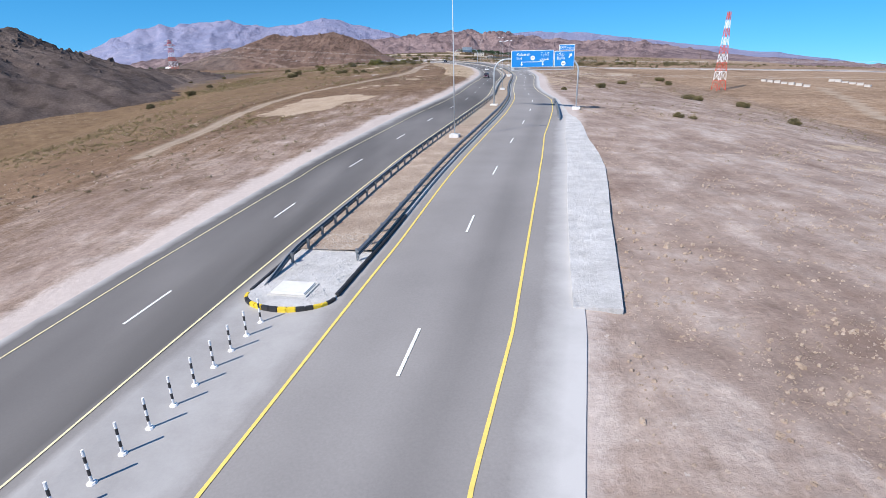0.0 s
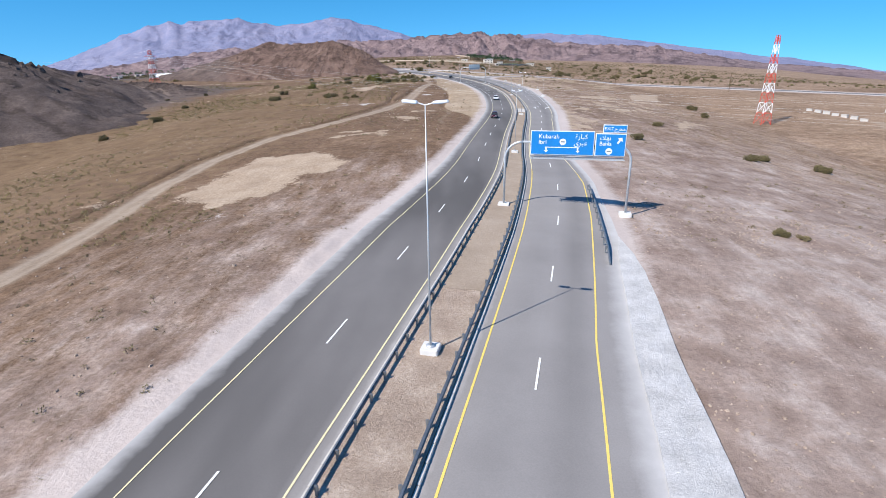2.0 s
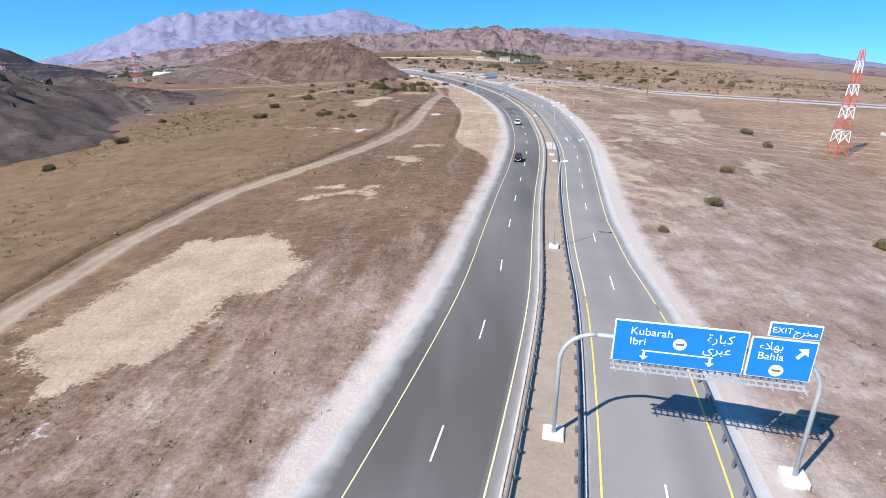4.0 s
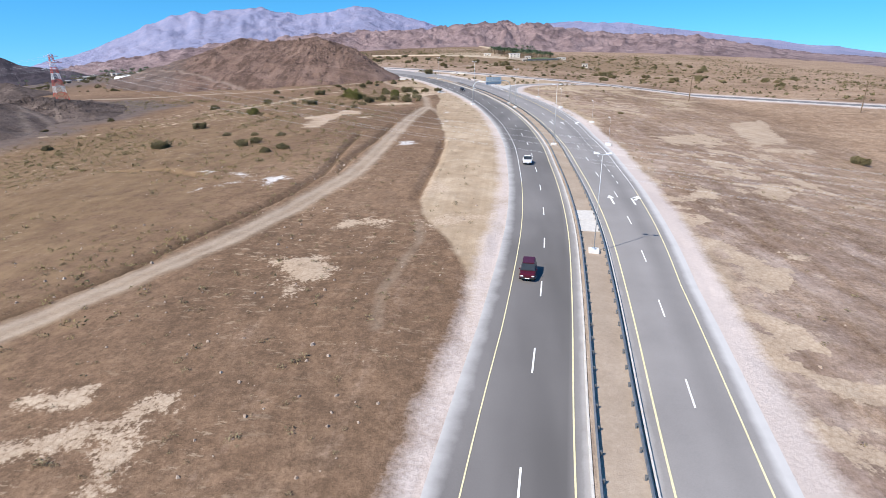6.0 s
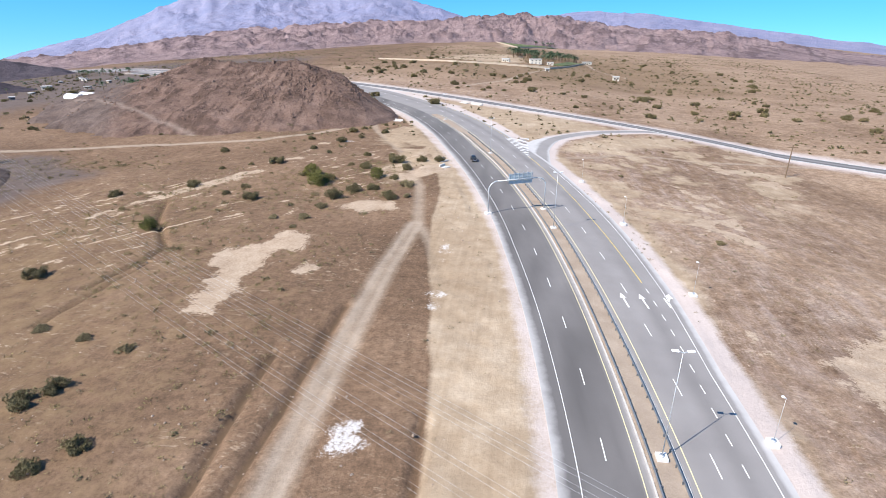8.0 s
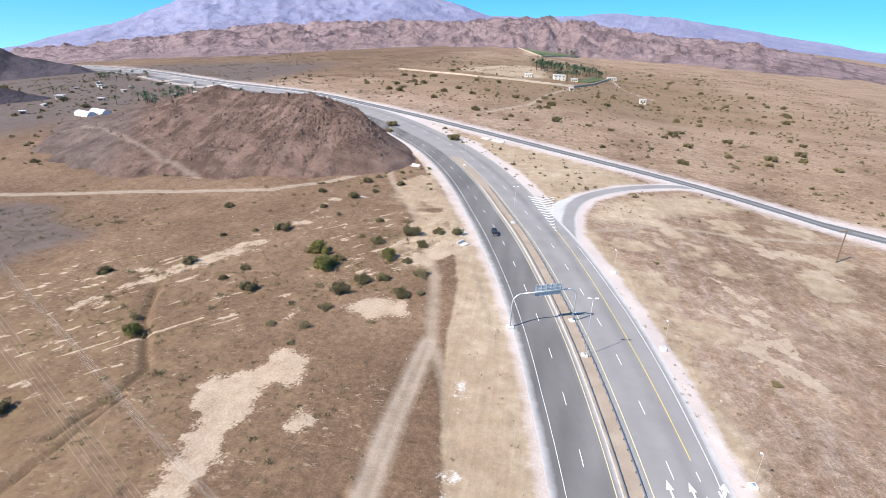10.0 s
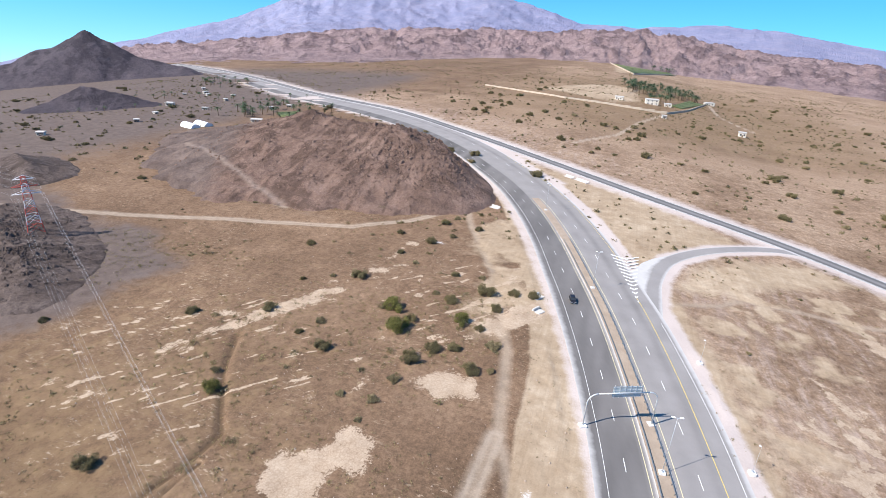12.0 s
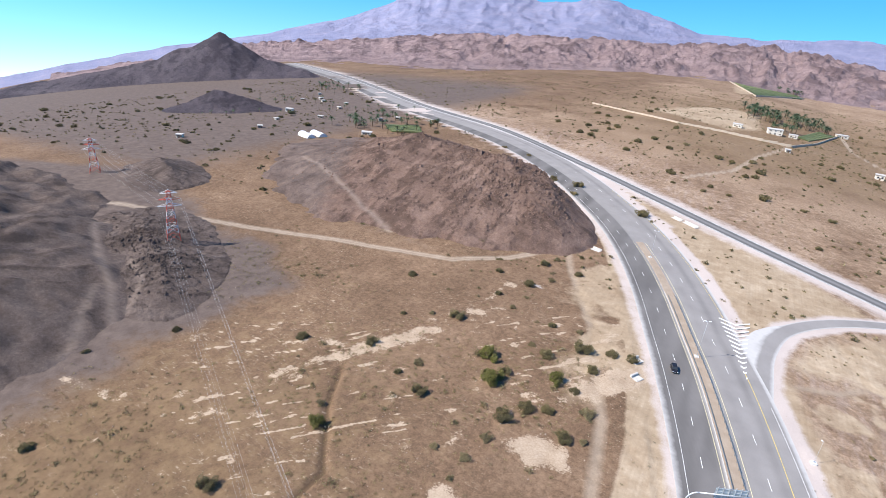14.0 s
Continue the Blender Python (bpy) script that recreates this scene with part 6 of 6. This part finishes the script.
# ---- tufts and stones, past counting ----
def scatter(name, n, area, size, material, label, flat=0.6, keep=None, seed=3, blades=False, leaves=34):
    rnd = np.random.default_rng(seed)
    x0, y0, x1, y1 = area
    P = np.stack([rnd.uniform(x0, x1, n), rnd.uniform(y0, y1, n)], -1)
    side_ = np.abs(P[:, 0] - np.interp(P[:, 1], my, mx)) * np.interp(P[:, 1], my, np.abs(mnx))
    ok = side_ > 11.0
    ok &= line_dist(P[:, 0], P[:, 1], CROSS) > 8
    ok &= line_dist(P[:, 0], P[:, 1], SLIP) > 4
    for w, l in TRACKS[:3]:
        ok &= line_dist(P[:, 0], P[:, 1], l) > w + 0.2
    for poly in SILT[:13]:
        ok &= poly_dist(P[:, 0], P[:, 1], poly) > 0.4
    if keep is not None:
        ok &= keep(P[:, 0], P[:, 1], rnd)
    P = P[ok]
    x, y = P[:, 0], P[:, 1]
    z = gz(x, y) + 0.7 * (fbm(x * 0.06, y * 0.06) - 0.47)
    s = size * np.minimum(2.0, np.exp(rnd.normal(0, 0.38, len(P))))
    if not blades:
        return rock_field(name, x, y, z, s, rnd, material, label)
    u = rnd.normal(0, 1, (len(P), leaves, 3))
    u = u / (np.linalg.norm(u, axis=2, keepdims=True) + 1e-6) * rnd.uniform(0.3, 1.0, (len(P), leaves, 1))
    u[:, :, 2] = np.abs(u[:, :, 2]) * 0.8
    c = np.stack([x, y, z], -1)[:, None, :] + u * s[:, None, None]
    leaf = np.where(y < 330, 0.11, 0.24)[:, None, None, None]
    e = rnd.normal(0, 1, (len(P), leaves, 2, 3)) * leaf * s[:, None, None, None]
    V = np.stack([c - e[:, :, 0], c + e[:, :, 1], c + e[:, :, 0]], 2).reshape(-1, 3)
    F = np.arange(len(V)).reshape(-1, 3)
    return tagged(link_mesh(name, V.tolist(), F.tolist(), material), label, kind="stuff")


clump = lambda t: (lambda x, y, r: fbm(x * 0.05, y * 0.05, 3) + 0.25 * r.random(len(x)) > t)
scatter("scrub_tufts", 13000, (-110, 60, 75, 340), 0.22, M["leaf_dry"], "dry grass tufts scattered over the stony plain", keep=clump(0.53), seed=4, blades=True)
scatter("scrub_green", 17000, (-120, 90, -14, 300), 0.34, M["leaf_olive"], "low grey-green scrub dotted over the plain", keep=clump(0.60), seed=5, blades=True, leaves=24)
scatter("far_grass", 9000, (-420, 340, 320, 1000), 0.5, M["leaf_dry"], "straw-coloured scrub in drifts over the far plain", keep=clump(0.56), seed=16, blades=True, leaves=16)
scatter("far_scrub", 12000, (-420, 330, 320, 1000), 0.6, M["leaf"], "distant scrub dotted over the plain", keep=clump(0.54), seed=6, blades=True)
scatter("low_bushes", 650, (-115, 195, -12, 352), 0.5, M["leaf"], "small dusty bushes dotted over the plain", keep=clump(0.6), seed=14, blades=True, leaves=70)
scatter("verge_gravel", 12000, (12.5, 26, 24, 42), 0.016, M["rock"], "grey gravel spilt over the bare verge", keep=lambda x, y, r: fbm(x * 0.35, y * 0.3, 3) + 0.3 * r.random(len(x)) > 0.56, seed=31)
scatter("pebbles", 14000, (8, 26, 48, 100), 0.055, M["rock"], "pale pebbles strewn over the bare verge", keep=clump(0.42), seed=11)
scatter("boulders", 3000, (-110, 150, 75, 345), 0.10, M["rock"], "pale broken rocks in scattered heaps on the plain", keep=clump(0.66), seed=21)
scatter("stones", 7000, (-70, 30, 60, 330), 0.085, M["rock"], "loose stones strewn over the ground", keep=clump(0.52), seed=8)


# ---- the farm, its walls, palms and houses ----
def house(x, y, w, d, h, turn, label, storeys=1, mat="plaster"):
    ob = thing("house", pose(x, y, gzf(x, y) - 0.2, 0, 0, turn), label, "house", "farm houses")
    w, d, h = 0.72 * w, 0.72 * d, 0.75 * h
    part("wall", boxed(-w / 2, -d / 2, 0, w / 2, d / 2, h), M[mat], ob)
    part("roof", boxed(-w / 2 - 0.3, -d / 2 - 0.3, h, w / 2 + 0.3, d / 2 + 0.3, h + 0.35), M["concrete"], ob)
    for s in range(storeys):
        for k in range(max(2, int(w / 3))):
            xx = -w / 2 + (k + 0.5) * w / max(2, int(w / 3))
            z = h / storeys * s + h / storeys * 0.4
            wdw = part("window", boxed(xx - 0.5, -d / 2 - 0.08, z, xx + 0.5, -d / 2 + 0.1, z + h / storeys * 0.35), M["window_dark"], ob)
            part("sill", boxed(xx - 0.6, -d / 2 - 0.16, z - 0.12, xx + 0.6, -d / 2, z), M["concrete"], wdw)
    part("door", boxed(-0.45, -d / 2 - 0.06, 0, 0.45, -d / 2 + 0.1, min(1.5, 0.8 * h)), M["bark"], ob)
    return ob


for args in ((21.7, 695, 14, 9, 5.5, 8, "white two-storey farmhouse beside palms", 2), (-4.5, 689, 9, 7, 3.4, -5, "sandy flat-roofed farm building"), (29, 624, 4, 4, 2.6, 10, "small pale hut at the farm gate"),
             (76, 778, 12, 7, 3.4, 12, "low pale farm building at the wall's end"), (79, 611, 6, 5, 4.0, 0, "small pale house alone on the plain"), (35, 700, 8, 6, 3.2, 0, "white flat-roofed outbuilding beside palms"),
             (-262, 470, 6, 4, 2.6, 20, "low pale house far on the plain"),
             (-300, 440, 5, 4, 2.4, 0, "low pale house far on the plain"), (-178, 440, 7, 3.5, 2.0, 20, "long pale shed beside the white tunnels"), (-240, 372, 4, 3, 2.0, 30, "small dark hut on the plain")):
    house(*args)


def wall_run(pts, h, label):
    ob = thing("boundary_wall", pose(0, 0, 0), label, "wall", kind="structure")
    for (ax, ay), (bx, by) in zip(pts, pts[1:]):
        n = max(1, int(math.hypot(bx - ax, by - ay) / 8))
        for k in range(n):
            p, q = [(ax + (bx - ax) * f, ay + (by - ay) * f) for f in (k / n, (k + 1) / n)]
            d = math.hypot(q[0] - p[0], q[1] - p[1])
            o = part("wall_panel", boxed(0, -0.2, -0.5, d, 0.2, h), M["wall_sand"], ob)
            o.matrix_basis = pose(p[0], p[1], gzf(*p), 0, 0, math.degrees(math.atan2(q[1] - p[1], q[0] - p[0])))


wall_run([(-120, 690), (-91, 672), (-43, 645), (14, 645), (32, 648), (50, 690), (76, 786)], 1.3, "long pale boundary wall round the farm")
wall_run([(-34, 1180), (5, 1000), (66, 1128)], 1.5, "pale boundary wall round green fields")
for k in range(13):
    x, y = (116 + 0.5 * k, 235 - 3.6 * k) if k < 7 else (137.4 - 0.3 * (k - 7), 231 - 4.2 * (k - 7))
    ob = thing("concrete_block", pose(x, y, gzf(x, y), 0, 0, -58 + 9 * (k % 4)), "pale concrete block lying on the stony plain", "concrete block", "row of concrete blocks")
    part("block", boxed(-0.9, -0.35, -0.2, 0.9, 0.35, 0.55 + 0.12 * (k % 3), bevel=0.05), M["concrete"], ob)
    part("cap", boxed(-0.95, -0.4, 0.56 + 0.12 * (k % 3), 0.95, 0.4, 0.66 + 0.12 * (k % 3), bevel=0.03), M["concrete"], ob)


def field(name, pts, material, label, rows):
    (ax, ay), (bx, by), (cx_, cy_), (dx, dy) = pts
    V, F = [], []
    for k in range(rows):
        for f0, f1 in ((k / rows, (k + 0.6) / rows),):
            q = []
            for f in (f0, f1):
                q += [(ax + (dx - ax) * f, ay + (dy - ay) * f), (bx + (cx_ - bx) * f, by + (cy_ - by) * f)]
            b = len(V)
            for hgt in (0.15, 0.9):
                V += [(x, y, gzf(x, y) + hgt) for x, y in q]
            F += [(b + 4, b + 5, b + 7, b + 6), (b, b + 1, b + 5, b + 4), (b + 2, b + 6, b + 7, b + 3), (b, b + 4, b + 6, b + 2), (b + 1, b + 3, b + 7, b + 5)]
    return tagged(link_mesh(name, V, F, material), label, kind="stuff")


field("crop_rows", [(-28, 1180), (58, 1190), (62, 1110), (2, 1010)], M["crop"], "green crop rows in a walled field", 13)
field("crop_rows_near", [(46, 700), (70, 770), (58, 776), (38, 706)], M["crop"], "green crop rows beside the farmhouse", 10)
field("crop_rows_tunnel", [(-172, 455), (-158, 465), (-170, 481), (-186, 469)], M["crop"], "green crop rows behind the brown hill", 12)


def palm_base(seed):
    rnd = random.Random(seed)
    ob = thing("palm_tree", pose(0, 0, -700 - seed * 20), "dark green date palm in the farm grove", "palm tree", "date palms")
    part("trunk", rodded((0, 0, -0.2), (0.2, 0.1, 5.0), 0.28, 0.2, 7), M["bark"], ob)
    V, F = [], []
    for k in range(26):
        a, up = rnd.uniform(0, 6.28), rnd.uniform(0.1, 1.1)
        p = Vector((0.2, 0.1, 5.0))
        d = Vector((math.cos(a) * math.cos(up), math.sin(a) * math.cos(up), math.sin(up)))
        side_ = Vector((-math.sin(a), math.cos(a), 0))
        w = 0.42
        for j in range(4):
            q = p + d * 0.85
            b = len(V)
            V += [p - side_ * w, p + side_ * w, q + side_ * w * 0.8, q - side_ * w * 0.8]
            F.append((b, b + 1, b + 2, b + 3))
            p, w = q, w * 0.75
            d = (d + Vector((0, 0, -0.42))).normalized()
    link_mesh("fronds", V, F, M["palm"], ob)
    return ob


PB = [palm_base(1), palm_base(2)]
for cx_, cy_, sx_, sy_, n in ((18, 800, 22, 42, 70), (52, 800, 14, 34, 34), (30, 715, 10, 10, 10), (-186, 474, 24, 26, 46), (48, 1165, 18, 30, 14), (-330, 600, 26, 26, 26)):
    for k in range(n):
        x, y = cx_ + _r.uniform(-1, 1) * sx_, cy_ + _r.uniform(-1, 1) * sy_
        ob = copy_thing(PB[k % 2], pose(x, y, gzf(x, y), 0, 0, _r.uniform(0, 360)))
        s = _r.uniform(0.8, 1.25) * (0.62 if cx_ < -100 else 1.0)
        ob.scale = (s, s, s)
for cx_, cy_, sx_, sy_, n in ((-255, 440, 36, 26, 12), (-300, 530, 60, 40, 18), (-222, 505, 40, 40, 12)):
    for k in range(n):
        x, y = cx_ + _r.uniform(-1, 1) * sx_, cy_ + _r.uniform(-1, 1) * sy_
        if k % 4 == 0:
            house(x, y, _r.uniform(2, 4.5), _r.uniform(2, 3), _r.uniform(1.3, 2.0), _r.uniform(0, 90), "low pale house in a small settlement", 1, _r.choice(("plaster", "wall_sand")))
        else:
            ob = copy_thing(PB[k % 2], pose(x, y, gzf(x, y), 0, 0, _r.uniform(0, 360)))
            s = _r.uniform(0.3, 0.55)
            ob.scale = (s, s, s)
for b in PB:
    for o in (*b.children_recursive, b):
        bpy.data.objects.remove(o, do_unlink=True)


def tunnel(x, y, turn):
    ob = thing("greenhouse_tunnel", pose(x, y, gzf(x, y), 0, 0, turn), "white sheeted greenhouse tunnel with an arched roof", "greenhouse", "white greenhouse tunnels")
    bm = bmesh.new()
    rings = []
    for yy in np.linspace(-5, 5, 8):
        rings.append([bm.verts.new((2.4 * math.cos(a), yy, 2.2 * math.sin(a))) for a in np.linspace(0, math.pi, 13)])
    for a, b in zip(rings, rings[1:]):
        for k in range(12):
            bm.faces.new((a[k], b[k], b[k + 1], a[k + 1]))
    bm.faces.new(rings[0])
    bm.faces.new(rings[-1][::-1])
    part("sheeting", bm, M["white_sheet"], ob)
    for yy in (-5.04, 0, 5.04):
        part("hoop", pipe(bmesh.new(), [(2.44 * math.cos(a), yy, 2.24 * math.sin(a)) for a in np.linspace(0, math.pi, 9)], 0.08, 5), M["galv"], ob)


tunnel(-196, 413, 70)
tunnel(-193.5, 419, 70)


# ---- concrete culvert walls ----
for x, y, w, turn in ((-47, 376, 4, 20), (-31, 357, 3, -20), (-9.8, 303, 2.6, 62), (-8.6, 297, 2.0, 62), (-9, 406, 6, -35), (-14, 409, 4, -35)):
    ob = thing("culvert_wall", pose(x, y, gzf(x, y), 0, 0, turn), "pale concrete culvert headwall at the road's edge", "culvert", "culvert headwalls")
    part("headwall", boxed(-w / 2, -0.2, -0.4, w / 2, 0.2, 0.6, bevel=0.04), M["concrete"], ob)
    part("apron", boxed(-w / 2, -1.6, -0.3, w / 2, -0.27, 0.12, bevel=0.04), M["concrete"], ob)
